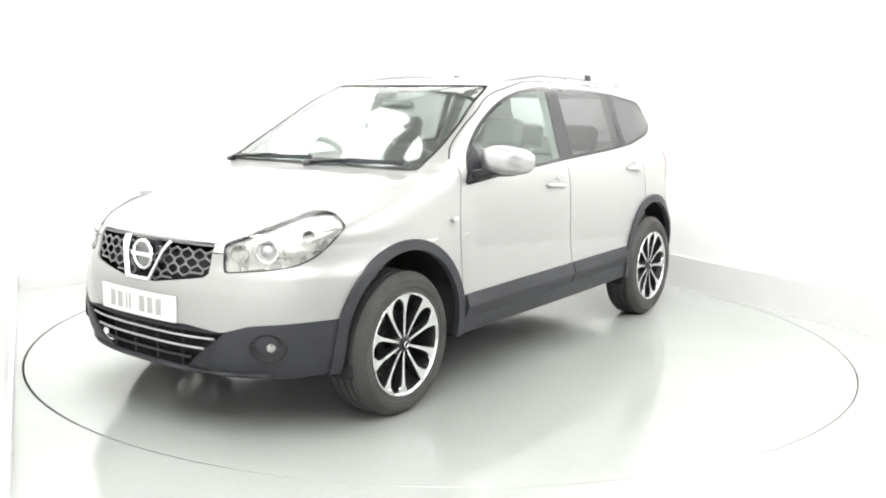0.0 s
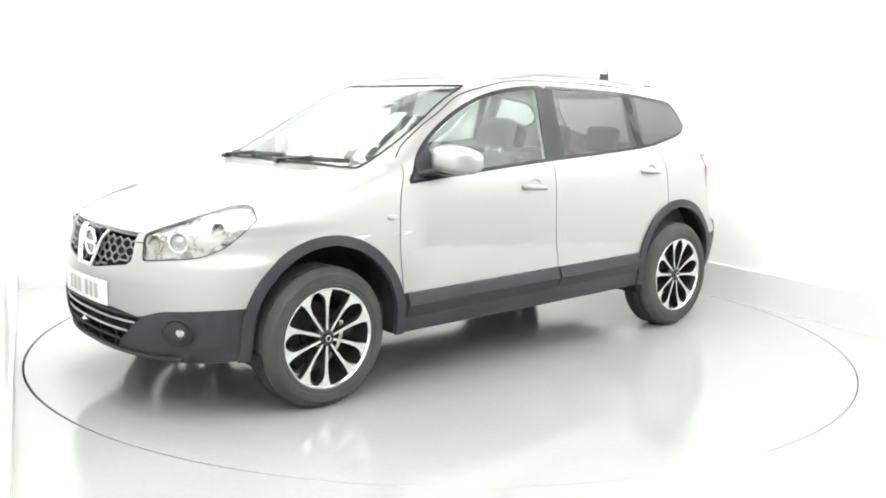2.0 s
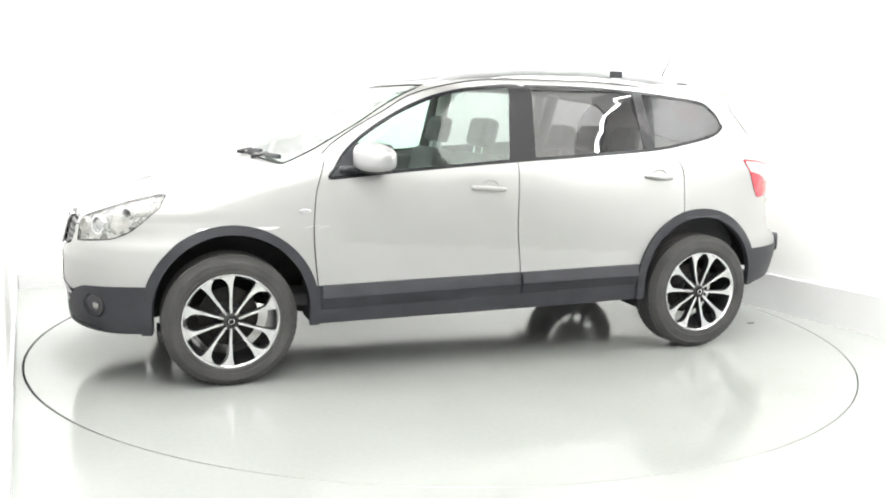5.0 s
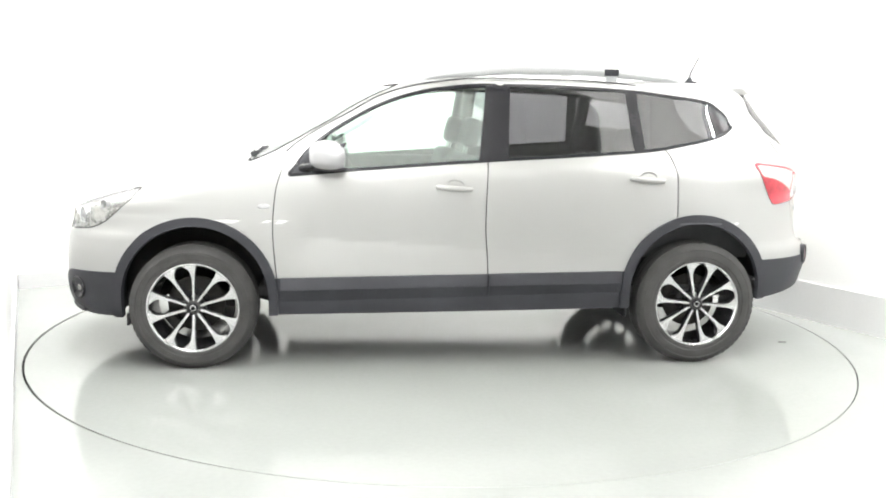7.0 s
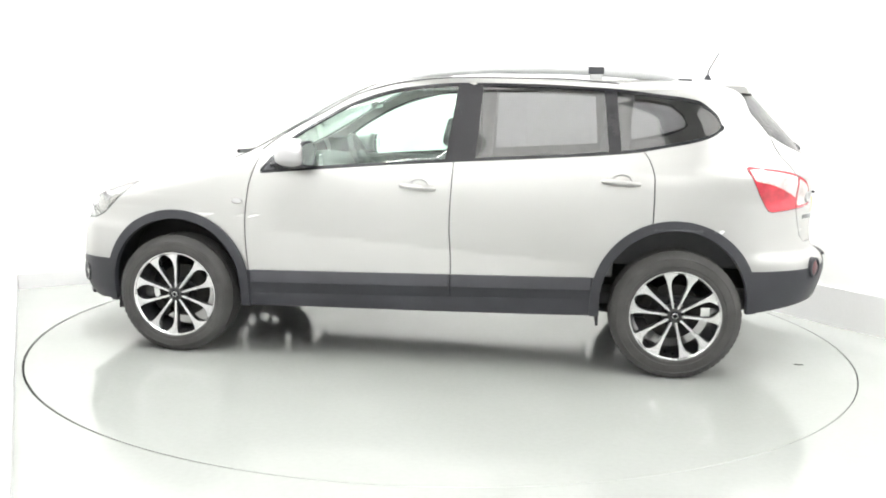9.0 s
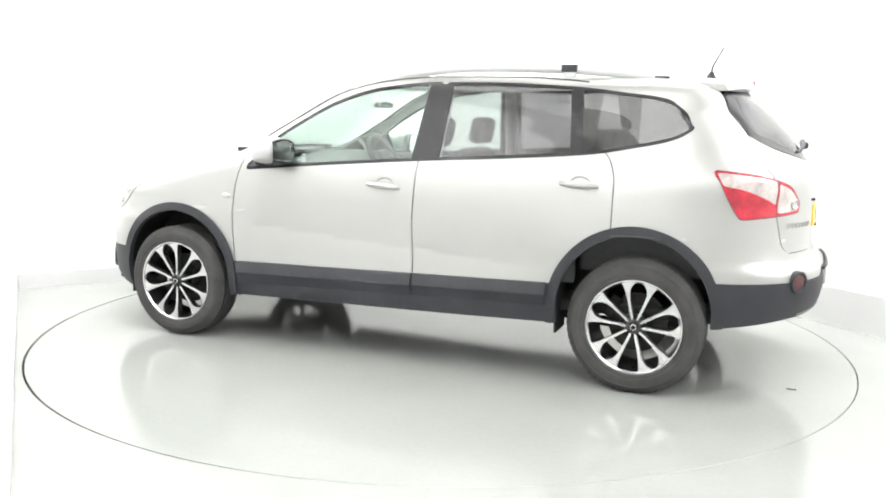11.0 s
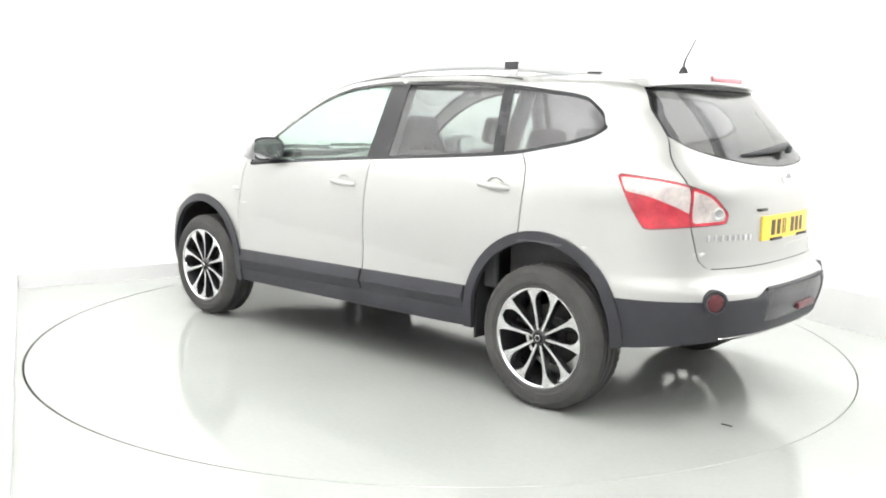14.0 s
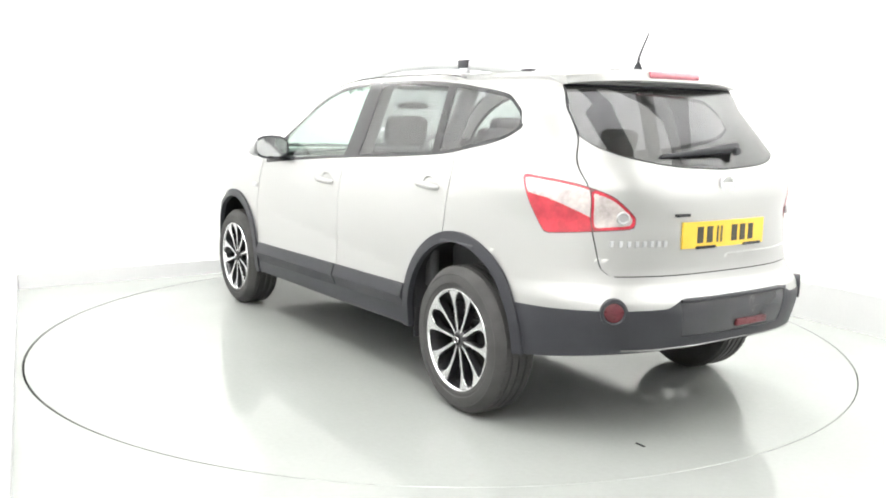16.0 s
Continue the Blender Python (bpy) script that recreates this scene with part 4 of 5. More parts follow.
def build_front(sh, car):
    gr = sh.panel("grille_hole", "grille", car, LINER, 0.004, -0.06, both=True, tag="black honeycomb grille with a chrome vee")
    # honeycomb bars
    def on(y, z, d=0.012):
        return (nose_x(abs(y), z) - d, y, z)
    cw, ch = 0.066, 0.0325
    rows = [0.655 + ch * i for i in range(6)]
    for i, z in enumerate(rows):
        for side in (1, -1):
            pts = []
            y, k = 0.055, 0
            while y < 0.392:
                dz = (0.008 if k % 2 else -0.008) * (1 if i % 2 else -1)
                zz = z + dz
                if 0.645 + 0.16 * max(y - 0.10, 0) < zz < 0.815:
                    pts.append(on(side * y, zz))
                y += cw / 2
                k += 1
            if len(pts) > 1:
                tube("grille_bar", pts, 0.0050, GRILLE, gr, "", 6)
            y, k = 0.055 + (cw / 2 if i % 2 else 0.0), 0
            while y < 0.385:
                if 0.65 + 0.16 * max(y - 0.10, 0) < z + 0.008 and z + ch < 0.815:
                    tube("grille_web", [on(side * y, z + 0.006), on(side * y, z + ch - 0.006)], 0.0055, GRILLE, gr, "", 6)
                y += cw
    # chrome vee and round emblem
    for side in (1, -1):
        pts = [on(side * (0.150 - 0.078 * k / 8), 0.812 - 0.165 * k / 8, -0.006) for k in range(9)]
        tube("vee_bar", pts, [0.017 - 0.003 * k / 8 for k in range(9)], CHROME, gr, "chrome vee bar", 10, 0.6)
    tube("vee_foot", [on(y, 0.645, -0.004) for y in np.linspace(-0.080, 0.080, 7)], 0.013, CHROME, gr, "chrome foot of the vee", 10, 0.8)
    for side in (1, -1):
        tube("lamp_seam", [on(side * y, 0.785, 0.001) for y in np.linspace(0.396, 0.450, 6)], 0.0026, SEAL, car, "short shut line between grille and headlamp", 6)
    x0 = nose_x(0.0, 0.745) + 0.006
    lathe("emblem_disc", [(0.0, 0.004), (0.050, 0.003), (0.056, -0.006)], FOG_GLASS, gr,
          Matrix.Translation((x0 - 0.004, 0, 0.745)) @ Matrix.Rotation(-math.pi / 2, 4, "Z"), "grey disc inside the ring", 36)
    ring = [(x0, 0.062 * math.cos(2 * math.pi * k / 40), 0.745 + 0.060 * math.sin(2 * math.pi * k / 40)) for k in range(40)]
    tube("emblem_ring", ring, 0.0085, CHROME, gr, "plain chrome ring emblem", 10, 1.0, True)
    block("emblem_bar", CHROME, gr, (x0 + 0.004, 0, 0.745), (0.012, 0.150, 0.020), 0.004, None, "plain chrome bar across the ring")
    block("vee_backing", GLOSS_BLACK, gr, (x0 - 0.035, 0, 0.735), (0.03, 0.15, 0.16), 0.01)
    # lower intake with two bright slats
    lg = sh.panel("low_grille", "lower_intake", car, LINER, 0.004, -0.07, both=True, tag="dark lower air intake with slats")
    for z, w, mt, r in ((0.428, 0.425, SATIN, 0.0055), (0.382, 0.37, SATIN, 0.0055), (0.335, 0.30, CLAD, 0.006), (0.462, 0.46, CLAD, 0.010)):
        pts = [(nose_x(abs(y), z) - 0.012, y, z) for y in np.linspace(-w, w, 25)]
        tube("slat", pts, r, mt, lg, "", 8)
    for y in (-0.24, -0.08, 0.08, 0.24):
        tube("mullion", [(nose_x(abs(y), 0.36) - 0.03, y, 0.29), (nose_x(abs(y), 0.36) - 0.03, y, 0.46)], 0.007, CLAD, lg, "", 6)
    block("undertray", LINER, car, (1.92, 0.0, 0.272), (0.32, 0.80, 0.010), 0.002, None, "black plastic undertray")
    block("intake_box", LINER, lg, (1.99, 0.0, 0.375), (0.10, 0.90, 0.20), 0.01, None, "dark radiator behind the intake")
    block("intake_floor", LINER, lg, (2.055, 0.0, 0.276), (0.12, 0.60, 0.008), 0.002)
    block("intake_flank_box", LINER, lg, (1.90, 0.0, 0.375), (0.08, 1.26, 0.20), 0.01)
    # lip under the bumper
    pts = [(nose_x(abs(y), 0.285) + 0.004, y, 0.278) for y in np.linspace(-0.62, 0.62, 41)]
    tube("chin_lip", pts, 0.014, CLAD, car, "grey plastic chin lip", 8, 0.8)
    # plate with bars for its characters
    build_plate(car, lambda y: nose_x(y, 0.50) + 0.003, -0.01, 0.537, 1, PLATE_WHITE, "white number plate", WASHED_INK)
    for side in (1, -1):
        fl = new("fog_lamp")
        fl.parent = car
        tagged(fl, "round fog lamp in a dark recess")
        m = Matrix.Translation((nose_x(0.635, 0.408) - 0.006, side * 0.635, 0.408)) @ Matrix.Rotation(side * radians(38), 4, "Z") @ Matrix.Rotation(-math.pi / 2, 4, "Z")
        lathe("bezel", [(0.030, -0.02), (0.034, 0.006), (0.058, 0.014), (0.064, 0.004)], GLOSS_BLACK, fl, m @ Matrix.Diagonal((1.25, 1, 1, 1)), "", 32)
        lathe("lens", [(0.0, 0.006), (0.016, 0.003), (0.024, -0.008)], BOWL, fl, m @ Matrix.Translation((-0.012 * side, 0.008, 0)), "bright fog lamp lens", 32)
    # black cowl and wipers
    pts = [(float(FRONT(1.098)) - 0.01 - 0.34 * abs(y) ** 2.6, y, 1.095) for y in np.linspace(-0.66, 0.66, 31)]
    tube("cowl", pts, 0.016, CLAD, car, "black plastic scuttle", 8, 0.6)
    for y0, y1 in ((-0.58, -0.02), (0.0, 0.60)):
        w = new("wiper")
        w.parent = car
        tagged(w, "black windscreen wiper")
        pts = []
        for k in range(13):
            y = y0 + (y1 - y0) * k / 12
            p = shell(1.118 + 0.014 * (k / 12 if y0 < -0.1 else 1 - k / 12), np.linspace(0, 0.9, 80))
            x = float(np.interp(abs(y), p[:, 1], p[:, 0]))
            pts.append((x + 0.020, y, 1.122 + 0.012 * (k / 12)))
        tube("blade", pts, 0.0095, CLAD, w, "", 6, 1.4)
        tube("arm", [(pts[6][0] + 0.006, pts[6][1], pts[6][2] + 0.012), (pts[1][0] + 0.035, pts[1][1] - 0.06, 1.112)], [0.006, 0.010], GLOSS_BLACK, w, "", 8)
        block("pivot", CLAD, w, (pts[1][0] + 0.035, pts[1][1] - 0.06, 1.103), (0.05, 0.035, 0.024), 0.008, None, "black wiper pivot cover")


def build_plate(car, fx, y, z, way, mat, label, ink):
    """A pressed number plate that follows the skin (fx: its x at a given y), with plain bars for its characters."""
    pl = new("number_plate")
    pl.parent = car
    tagged(pl, label)

    def strip(name, mt, y0, y1, h, lift, n):
        vs = []
        for k in range(n):
            yy = y0 + (y1 - y0) * k / (n - 1)
            x = fx(abs(yy)) + way * lift
            vs += [(x - way * 0.008, yy, z - h / 2), (x - way * 0.008, yy, z + h / 2), (x, yy, z + h / 2), (x, yy, z - h / 2)]
        fs = [(k * 4 + i, k * 4 + (i + 1) % 4, k * 4 + 4 + (i + 1) % 4, k * 4 + 4 + i) for k in range(n - 1) for i in range(4)]
        fs += [(0, 1, 2, 3), tuple((n - 1) * 4 + i for i in range(4))]
        solid(name, vs, fs, mt, pl, "", 40)
    strip("plate", mat, y - 0.26, y + 0.26, 0.111, 0.007, 17)
    ys = [-0.205, -0.135, -0.075, -0.045, 0.06, 0.13, 0.20]
    ws = [0.045, 0.045, 0.014, 0.014, 0.048, 0.045, 0.045]
    for yy, w in zip(ys, ws):
        c = y + way * yy * 0.80
        strip("character_bar", ink, c - w * 0.39, c + w * 0.39, 0.070, 0.0085, 3)


def build_rear(car, gate):
    # spoiler lip with the high brake lamp
    vs, n = [], 33
    for k in range(n):
        y = -0.555 + 1.11 * k / (n - 1)
        e = abs(y) / 0.60
        x = -1.812 + 0.14 * e ** 3.2
        for dx, z in ((0.17, 1.584 - 0.040 * e ** 3), (0.0, 1.586 - 0.045 * e ** 3), (-0.016, 1.579 - 0.044 * e ** 3), (-0.031, 1.537 - 0.026 * e ** 3), (-0.024, 1.528 - 0.020 * e ** 3), (0.06, 1.520)):
            vs.append((x + dx, y, z))
    m = 6
    fs = [(k * m + i, k * m + (i + 1) % m, (k + 1) * m + (i + 1) % m, (k + 1) * m + i) for k in range(n - 1) for i in range(m)]
    fs += [tuple(range(m)), tuple((n - 1) * m + i for i in range(m))]
    sp = solid("spoiler", vs, fs, PAINT, gate, "silver roof spoiler", 40)
    pts = [(-1.834 + 0.14 * (abs(y) / 0.6) ** 3.2, y, 1.561) for y in np.linspace(-0.15, 0.165, 13)]
    tube("high_brake_lamp", pts, 0.0125, RED_PALE, sp, "red strip brake lamp", 8, 1.35)
    # rear wiper
    rw = new("rear_wiper")
    rw.parent = gate
    tagged(rw, "black rear wiper")
    pts = [(tail_x(abs(y), 1.235) - 0.020, y, 1.225 + 0.035 * (0.33 - y) / 0.45 - 0.008) for y in np.linspace(0.33, -0.12, 15)]
    tube("blade", pts, [0.006 + 0.013 * k / 14 for k in range(15)], CLAD, rw, "", 8, 1.2)
    m = Matrix.Translation((tail_x(0.1, 1.20) - 0.005, -0.10, 1.238)) @ Matrix.Rotation(math.pi / 2, 4, "Z")
    lathe("pivot", [(0.0, 0.024), (0.017, 0.021), (0.022, 0.0)], CLAD, rw, m, "", 20)
    # emblem, plate, plate lamp strip, lettering bars
    x = tail_x(0.0, 1.10) - 0.003
    ring = [(x, 0.042 * math.cos(2 * math.pi * k / 32), 1.10 + 0.036 * math.sin(2 * math.pi * k / 32)) for k in range(32)]
    tube("emblem_ring", ring, 0.006, CHROME, gate, "plain chrome ring emblem", 8, 1.0, True)
    block("emblem_bar", CHROME, gate, (x - 0.002, 0, 1.10), (0.008, 0.10, 0.014), 0.003, None, "plain chrome bar across the ring")
    build_plate(gate, lambda y: tail_x(y, 0.89), 0.022, 0.893, -1, PLATE_YELLOW, "yellow number plate", INK)
    for y in (0.13, -0.17):
        block("plate_screw_strip", GLOSS_BLACK, gate, (tail_x(0.15, 0.85) - 0.008, y + 0.02, 0.840), (0.012, 0.12, 0.012), 0.003)
    # a black bar stands in for the shade in the latch gap
    block("latch_shadow_gap", GLOSS_BLACK, gate, (tail_x(0.28, 0.978) - 0.003, 0.28, 0.978), (0.02, 0.075, 0.012), 0.002)
    for k in range(8):
        y = 0.57 - 0.030 * k
        block("lettering_bar", SATIN, gate, (tail_x(y, 0.862) - 0.001, y, 0.862), (0.006, 0.020, 0.024), 0.001, None, "plain silver bar of a model badge")
    # recessed bumper reflectors, fog lamp, bright lower lip
    for side in (1, -1):
        m = Matrix.Translation((tail_x(0.61, 0.60) - 0.006, side * 0.61, 0.592)) @ Matrix.Rotation(-side * radians(36), 4, "Z") @ Matrix.Rotation(math.pi / 2, 4, "Z")
        rf = new("rear_reflector")
        rf.parent = car
        tagged(rf, "dark red round reflector in a black ring")
        lathe("ring", [(0.040, 0.004), (0.046, 0.010), (0.056, 0.008), (0.058, -0.02)], CLAD, rf, m, "", 36)
        lathe("lens", [(0.0, 0.008), (0.030, 0.006), (0.041, 0.0)], RED_DARK, rf, m, "dark red lens", 36)
    block("rear_fog_lamp", RED_DARK, car, (tail_x(0.1, 0.51) - 0.006, -0.09, 0.512), (0.02, 0.20, 0.030), 0.006, None, "dark red rear fog lamp")
    pts = [(tail_x(abs(y), 0.45) + 0.006, y, 0.437 - 0.02 * abs(y)) for y in np.linspace(-0.56, 0.56, 41)]
    tube("rear_lip", pts, 0.007, FOG_GLASS, car, "silver lip under the rear bumper", 8, 0.7)
    # inset dark panel in the bumper
    pts = [(tail_x(abs(y), 0.60) - 0.001, y, 0.634) for y in np.linspace(-0.34, 0.34, 25)]
    tube("bumper_step", pts, 0.008, CLAD, car, "edge of the dark bumper panel", 8)


def build_roof_fittings(car):
    an = new("aerial")
    an.parent = car
    tagged(an, "short black roof aerial")
    m = Matrix.Translation((-1.60, 0, 1.585)) @ Matrix.Rotation(math.pi / 2, 4, "X") @ Matrix.Diagonal((1.6, 1, 1, 1))
    lathe("base", [(0.0, 0.046), (0.008, 0.043), (0.015, 0.02), (0.024, -0.01)], CLAD, an, m, "", 24)
    tube("rod", [(-1.60, 0, 1.625), (-1.605, 0, 1.66), (-1.66, 0, 1.765)], [0.007, 0.0055, 0.004], CLAD, an, "", 8)


def build_underside(car):
    vs = []
    for x, w in ((1.90, 0.50), (1.80, 0.50), (1.79, 0.50), (0.96, 0.50), (0.95, 0.80), (-0.93, 0.80), (-0.94, 0.50), (-1.74, 0.50), (-1.75, 0.44), (-1.95, 0.40)):
        vs.append((x, w))
    n = len(vs)
    pts = [(x, w, z) for z in (0.46, 0.365) for x, w in [(p, q) for p, q in vs]] + [(x, -w, z) for z in (0.46, 0.365) for x, w in vs]
    pts = [(x, y, max(z, 0.40) if x < -1.7 else z) for x, y, z in pts]
    fs = []
    for k in range(n - 1):
        a, b = k, k + 1
        fs += [(a, b, 2 * n + b, 2 * n + a), (n + a, 3 * n + a, 3 * n + b, n + b), (a, n + a, n + b, b), (2 * n + a, 2 * n + b, 3 * n + b, 3 * n + a)]
    fs += [(0, 2 * n, 3 * n, n), (n - 1, 2 * n - 1, 4 * n - 1, 3 * n - 1)]
    solid("underbody", pts, fs, LINER, car, "black underbody pan", 30)
    for i, (cx, cz) in enumerate(ARCH):
        for side in (1, -1):
            sec = [(cx + 0.43 * math.cos(a), cz + 0.43 * math.sin(a)) for a in np.linspace(-0.25, math.pi + (0.25 if i == 0 else -0.12), 29)]
            vs, fs = [], []
            for x, z in sec:
                vs += [(x, side * 0.855, z), (x, side * 0.50, z)]
            for k in range(28):
                fs.append((2 * k, 2 * k + 1, 2 * k + 3, 2 * k + 2))
            vs.append((cx, side * 0.50, cz))
            for k in range(28):
                fs.append((2 * k + 1, len(vs) - 1, 2 * k + 3))
            # trim the outer edge to the skin
            out = []
            for x, y, z in vs:
                if abs(y) > 0.8:
                    y = side * (min(side_y(x, max(z, 0.3)), 0.86) - 0.022)
                out.append((x, y, z))
            solid("wheel_house", out, fs, LINER, car, "black wheel house lining", 40)
    tube("exhaust_pipe", [(0.9, -0.12, 0.335), (-0.6, -0.14, 0.33), (-1.0, -0.25, 0.335), (-1.75, -0.30, 0.34)], 0.028, STEEL, car, "dull steel exhaust pipe", 12)
    block("silencer", STEEL, car, (-1.80, -0.28, 0.37), (0.26, 0.50, 0.14), 0.05, None, "dull steel silencer box")
    for side in (1, -1):
        tube("trailing_arm", [(-0.86, side * 0.60, 0.335), (-1.30, side * 0.60, 0.29)], 0.026, LINER, car, "black trailing arm", 10)
        block("jacking_bracket", LINER, car, (-0.72, side * 0.70, 0.335), (0.16, 0.05, 0.05), 0.012, None, "black bracket under the sill")
    tube("rear_axle", [(-1.38, -0.6, 0.30), (-1.38, 0.6, 0.30)], 0.03, LINER, car, "black rear axle beam", 12)


def seat(car, x, y, w, name, lean=0.22, top=1.14):
    st = new(name)
    st.parent = car
    tagged(st, "charcoal cloth seat")
    block("cushion", CLOTH, st, (x + 0.26, y, 0.60), (0.52, w, 0.15), 0.05)
    m = Matrix.Translation((x, y, 0.62)) @ Matrix.Rotation(-lean, 4, "Y")
    block("backrest", CLOTH, st, (0, 0, (top - 0.62) / 2), (0.14, w, top - 0.62), 0.055, m)
    m2 = m @ Matrix.Translation((0, 0, top - 0.62))
    n = 1 if w < 0.7 else 3
    for k in range(n):
        yy = 0 if n == 1 else (-0.42, 0.0, 0.42)[k]
        block("headrest", CLOTH, st, (0.0, yy, 0.125), (0.10, 0.26 if n == 1 else 0.24, 0.17), 0.045, m2)
        for d in (-0.06, 0.06):
            p = [m2 @ Vector((0, yy + d, -0.03)), m2 @ Vector((0, yy + d, 0.08))]
            tube("headrest_post", p, 0.006, CHROME, st, "", 8)
    return st


def build_cabin(car):
    block("cabin_floor", CARPET, car, (-0.40, 0, 0.40), (2.9, 1.5, 0.06), 0.01, None, "dark carpet")
    # dashboard: a swept profile
    prof = [(1.06, 1.06), (0.82, 1.075), (0.66, 1.06), (0.58, 1.01), (0.60, 0.90), (0.66, 0.72), (1.06, 0.62)]
    ys = np.linspace(-0.74, 0.74, 21)
    vs, m = [], len(prof)
    for y in ys:
        hump = 0.035 * math.exp(-((y + 0.38) / 0.20) ** 2)
        for x, z in prof:
            vs.append((x - 0.02 * (abs(y) / 0.74) ** 2 - (0.26 * (abs(y) / 0.74) ** 3 if x > 0.9 else 0), y, z + (hump if z > 1.0 else 0)))
    fs = [(k * m + i, k * m + (i + 1) % m, (k + 1) * m + (i + 1) % m, (k + 1) * m + i) for k in range(20) for i in range(m)]
    fs += [tuple(range(m)), tuple(20 * m + i for i in range(m))]
    solid("dashboard", vs, fs, DASH, car, "dark grey dashboard", 30)
    # steering wheel on the right
    sw = new("steering_wheel")
    sw.parent = car
    tagged(sw, "black steering wheel")
    m = Matrix.Translation((0.575, -0.38, 1.045)) @ Matrix.Rotation(radians(-64), 4, "Y")
    ring = [m @ Vector((0.185 * math.cos(2 * math.pi * k / 36), 0.185 * math.sin(2 * math.pi * k / 36), 0)) for k in range(36)]
    tube("rim", ring, 0.016, DASH, sw, "", 10, 1.0, True)
    block("hub", DASH, sw, (0, 0, 0), (0.14, 0.15, 0.05), 0.02, m)
    for a in (math.pi / 2, -math.pi / 2, math.pi):
        tube("spoke", [m @ Vector((0.05 * math.cos(a), 0.05 * math.sin(a), 0)), m @ Vector((0.18 * math.cos(a), 0.18 * math.sin(a), 0))], 0.014, DASH, sw, "", 8)
    tube("column", [m @ Vector((0, 0, -0.02)), m @ Vector((0, 0, -0.22))], 0.035, DASH, sw, "", 12)
    for y in (-0.38, 0.38):
        seat(car, 0.02, y, 0.50, "front_seat", 0.24, 1.16)
    seat(car, -0.90, 0.0, 1.26, "rear_seat", 0.28, 1.12)
    tube("cabin_mirror", [(0.40, -0.11, 1.415), (0.395, 0.0, 1.42), (0.40, 0.11, 1.415)], [0.018, 0.026, 0.018], FOG_GLASS, car, "grey rear-view mirror", 12, 1.0)
    for side in (1, -1):
        for x, z0, z1, y0, y1 in ((-0.235, 1.10, 1.53, 0.735, 0.585), (-1.06, 1.14, 1.51, 0.735, 0.595)):
            # the middle pillar is pale, the rear one dark
            tube("pillar_trim", [(x, side * y0, z0), (x - 0.03, side * y1, z1)], 0.042, LINING if x > -0.5 else DASH, car, "inner pillar trim", 10, 1.0)
        block("boot_trim", DASH, car, (-1.40, side * 0.64, 0.85), (0.70, 0.05, 0.55), 0.02, None, "dark boot side trim")
        block("door_card", DASH, car, (-0.10, side * 0.755, 0.80), (1.90, 0.04, 0.56), 0.02, None, "dark grey door card")


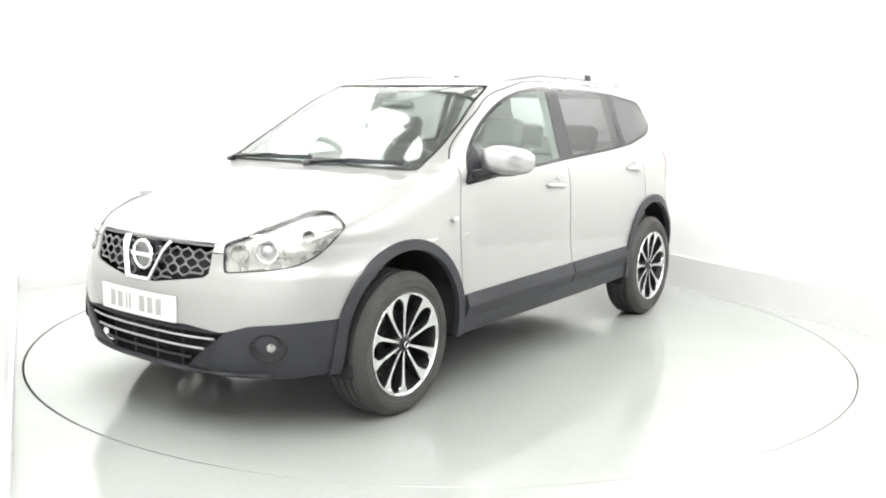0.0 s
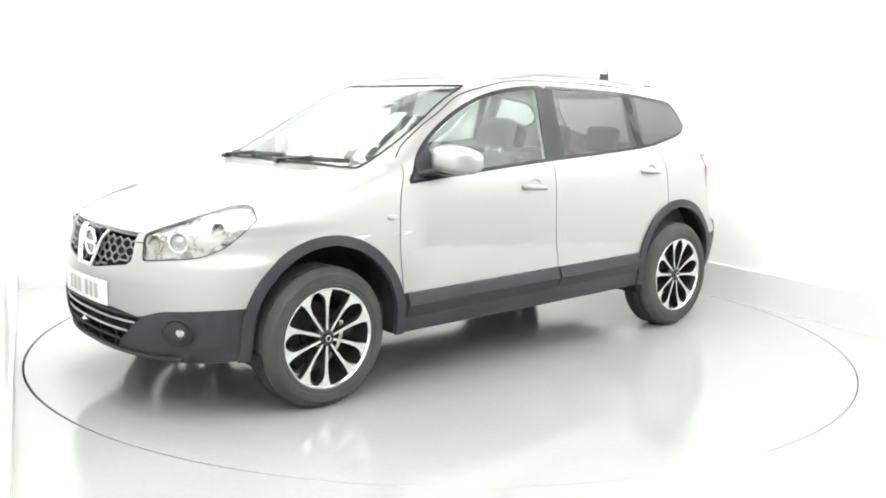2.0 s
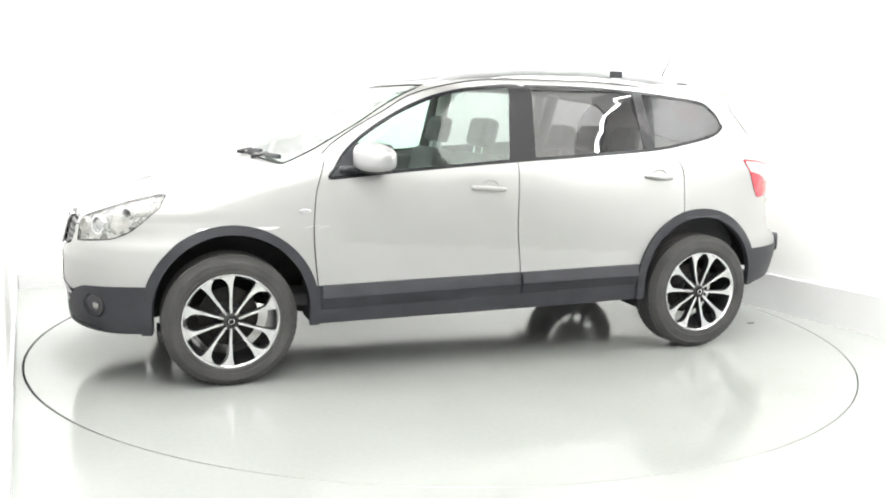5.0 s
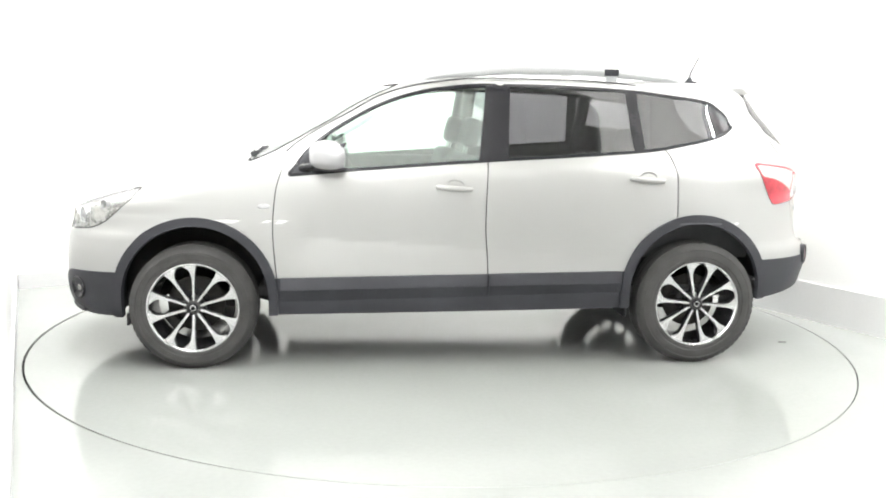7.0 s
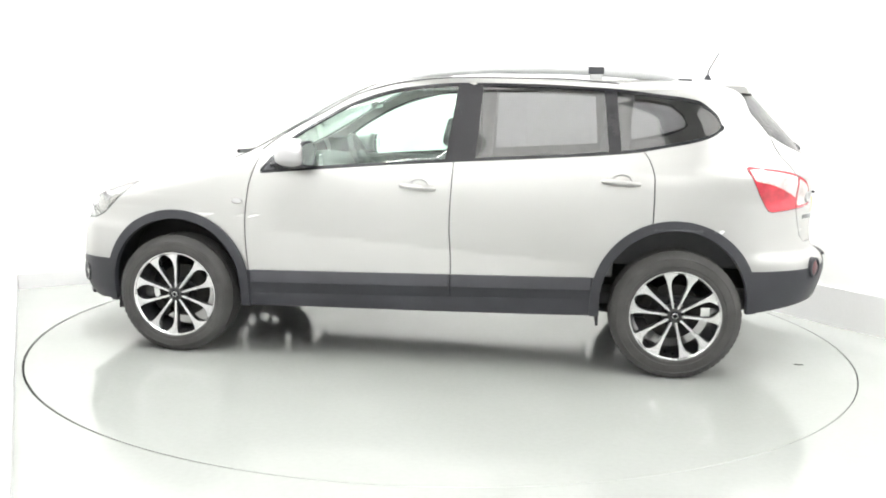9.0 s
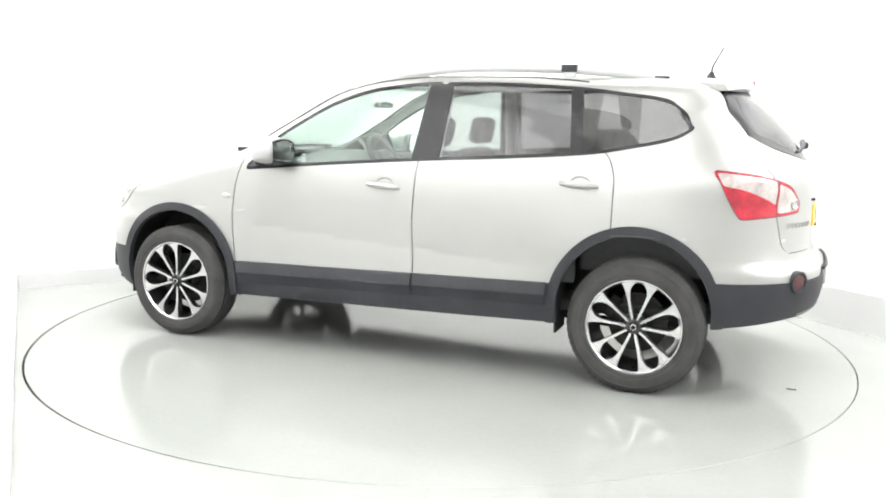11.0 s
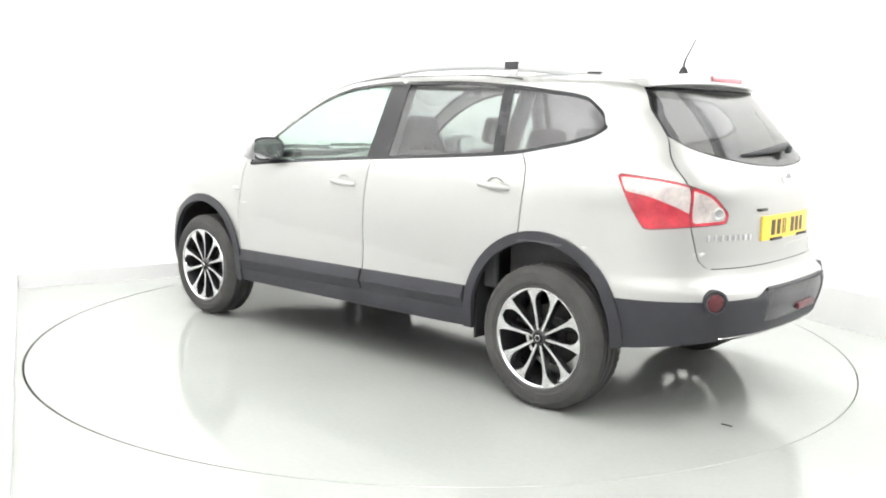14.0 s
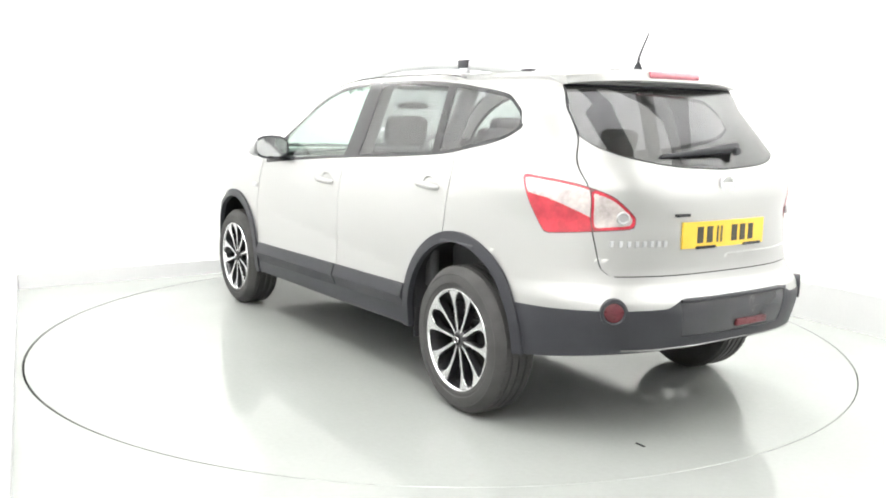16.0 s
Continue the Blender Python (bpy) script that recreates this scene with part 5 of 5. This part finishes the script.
def build_wheels(car):
    I = Matrix.Identity(4)
    for hx, hz, spin in ((1.381, 0.335, 17), (-1.380, 0.345, -5)):
        for side in (1, -1):
            R = hz - 0.002
            w = new("wheel")
            w.parent = car
            tagged(w, "road wheel with polished black alloy rim")
            w.matrix_local = Matrix.Translation((hx, side * 0.762, R)) @ (I if side > 0 else Matrix.Rotation(math.pi, 4, "Z"))
            tread = [(R - 0.006, 0.076), (R, 0.068), (R, 0.046), (R - 0.008, 0.044), (R - 0.008, 0.036), (R, 0.034), (R, 0.006), (R - 0.008, 0.004), (R - 0.008, -0.004), (R, -0.006), (R, -0.034), (R - 0.008, -0.036), (R - 0.008, -0.044), (R, -0.046), (R, -0.068)]
            tyre = lathe("tyre", [(0.230, 0.080), (0.241, 0.098), (0.250, 0.104), (0.262, 0.104), (0.266, 0.108), (0.290, 0.109), (R - 0.040, 0.105), (R - 0.036, 0.107), (R - 0.022, 0.098)] + tread + [(R - 0.012, -0.09), (R - 0.05, -0.105), (0.245, -0.10), (0.228, -0.085)], RUBBER, w, I, "black rubber tyre", 80, 24)
            bm = bmesh.new()
            for k in range(60):
                for j, (y0, y1) in enumerate(((0.048, 0.072), (-0.072, -0.048))):
                    a0, a1 = 2 * math.pi * (k + 0.5 * j) / 60, 2 * math.pi * (k + 0.5 * j + 0.62) / 60
                    quad = []
                    for rr in (R - 0.004, R + 0.0018):
                        for a, yy in ((a0, y0), (a1, y0), (a1 + 0.02, y1), (a0 + 0.02, y1)):
                            quad.append(bm.verts.new((rr * math.cos(a), yy, rr * math.sin(a))))
                    for f in ((0, 1, 2, 3), (7, 6, 5, 4), (0, 4, 5, 1), (1, 5, 6, 2), (2, 6, 7, 3), (3, 7, 4, 0)):
                        bm.faces.new([quad[q] for q in f])
            bmesh.ops.recalc_face_normals(bm, faces=bm.faces)
            tagged(part("tread", bm, RUBBER, tyre, "rubber shoulder blocks of the tread"), "rubber shoulder blocks of the tread", "", "", "stuff")
            lathe("rim_lip", [(0.243, 0.096), (0.239, 0.104), (0.233, 0.104), (0.227, 0.096), (0.227, 0.088)], POLISHED, w, I, "polished rim lip", 80)
            lathe("rim_barrel", [(0.229, 0.090), (0.214, 0.05), (0.206, -0.08), (0.232, -0.10)], RIM_BLACK, w, I, "black rim barrel", 64)
            lathe("brake_disc", [(0.05, -0.032), (0.150, -0.032), (0.152, -0.040), (0.150, -0.050), (0.05, -0.050)], STEEL, w, I, "steel brake disc", 48)
            lathe("brake_hub", [(0.0, 0.002), (0.06, 0.0), (0.078, -0.015), (0.08, -0.05), (0.0, -0.05)], LINER, w, I, "", 32)
            cal = Matrix.Rotation(radians(128 if hx > 0 else 60), 4, "Y")
            block("brake_caliper", STEEL, w, (0, -0.030, 0.150), (0.12, 0.06, 0.060), 0.015, cal)
            for k in range(5):
                for h in (1, -1):
                    t = radians(spin + 72 * k + 18 * h)
                    # offsets towards the rounded opening are positive
                    edge = [(0.034, 0.0040), (0.06, 0.0060), (0.10, 0.0070), (0.145, 0.0085), (0.172, 0.0125), (0.190, 0.020), (0.205, 0.033), (0.216, 0.051), (0.222, 0.0715)]
                    back = [(0.2335, 0.0), (0.2285, -0.0210), (0.210, -0.0135), (0.185, -0.0095), (0.15, -0.0078), (0.10, -0.0068), (0.06, -0.007), (0.034, -0.0045)]
                    out = [(-h * o, r) for r, o in edge] + [(-h * o, r) for r, o in back]
                    n = len(out)
                    vs = []
                    for dy in (0.0, -0.004, -0.040):
                        g = 1.0 if dy == -0.004 else (0.93 if dy == 0 else 1.0)
                        for o, r in out:
                            cone = 0.090 + 0.008 * (r / 0.23) - 0.010 * math.sin(math.pi * min(1, r / 0.23))
                            vs.append(Matrix.Rotation(t, 4, "Y") @ Vector((o * g, cone + dy, r)))
                    fs = [tuple(range(n)), tuple(range(3 * n - 1, 2 * n - 1, -1))]
                    top = solid("spoke", vs[:2 * n], [tuple(range(n))] + [(i, (i + 1) % n, n + (i + 1) % n, n + i) for i in range(n)], POLISHED, w, "polished spoke face", 30)
                    solid("spoke_flank", vs[n:], [(i, (i + 1) % n, n + (i + 1) % n, n + i) for i in range(n)] + [tuple(range(2 * n - 1, n - 1, -1))], RIM_BLACK, w, "black spoke flank", 30)
            lathe("hub_cap", [(0.0, 0.100), (0.012, 0.0995), (0.022, 0.097), (0.025, 0.088)], GLOSS_BLACK, w, I, "black hub cap", 32)
            lathe("hub_emblem", [(0.011, 0.0985), (0.0125, 0.1015), (0.0155, 0.1010), (0.017, 0.0970)], POLISHED, w, I, "plain bright ring on the hub cap", 28)
            lathe("hub_ring", [(0.024, 0.092), (0.033, 0.091), (0.045, 0.080), (0.056, 0.05), (0.056, 0.02)], RIM_BLACK, w, I, "black hub ring", 32)
            for k in range(5):
                a = radians(spin + 72 * k + 36)
                lathe("wheel_nut", [(0.0, 0.078), (0.008, 0.077), (0.010, 0.06)], RIM_BLACK, w, Matrix.Translation((0.057 * math.sin(a), 0, 0.057 * math.cos(a))), "", 10)


def turntable_pose(deg, dx=0.0, dy=0.0):
    return Matrix.Rotation(radians(deg), 4, "Z") @ Matrix.Translation((dx, dy, 0))


def motions():
    """The car and the turntable's deck turn together about the deck's axis."""
    walk(CAR, [(t, turntable_pose(d, -AXIS[0], -AXIS[1])) for t, d in TURN])
    walk(TABLE, [(t, turntable_pose(d)) for t, d in TURN])


build_room()
TABLE = build_turntable()
CAR = build_car()
motions()
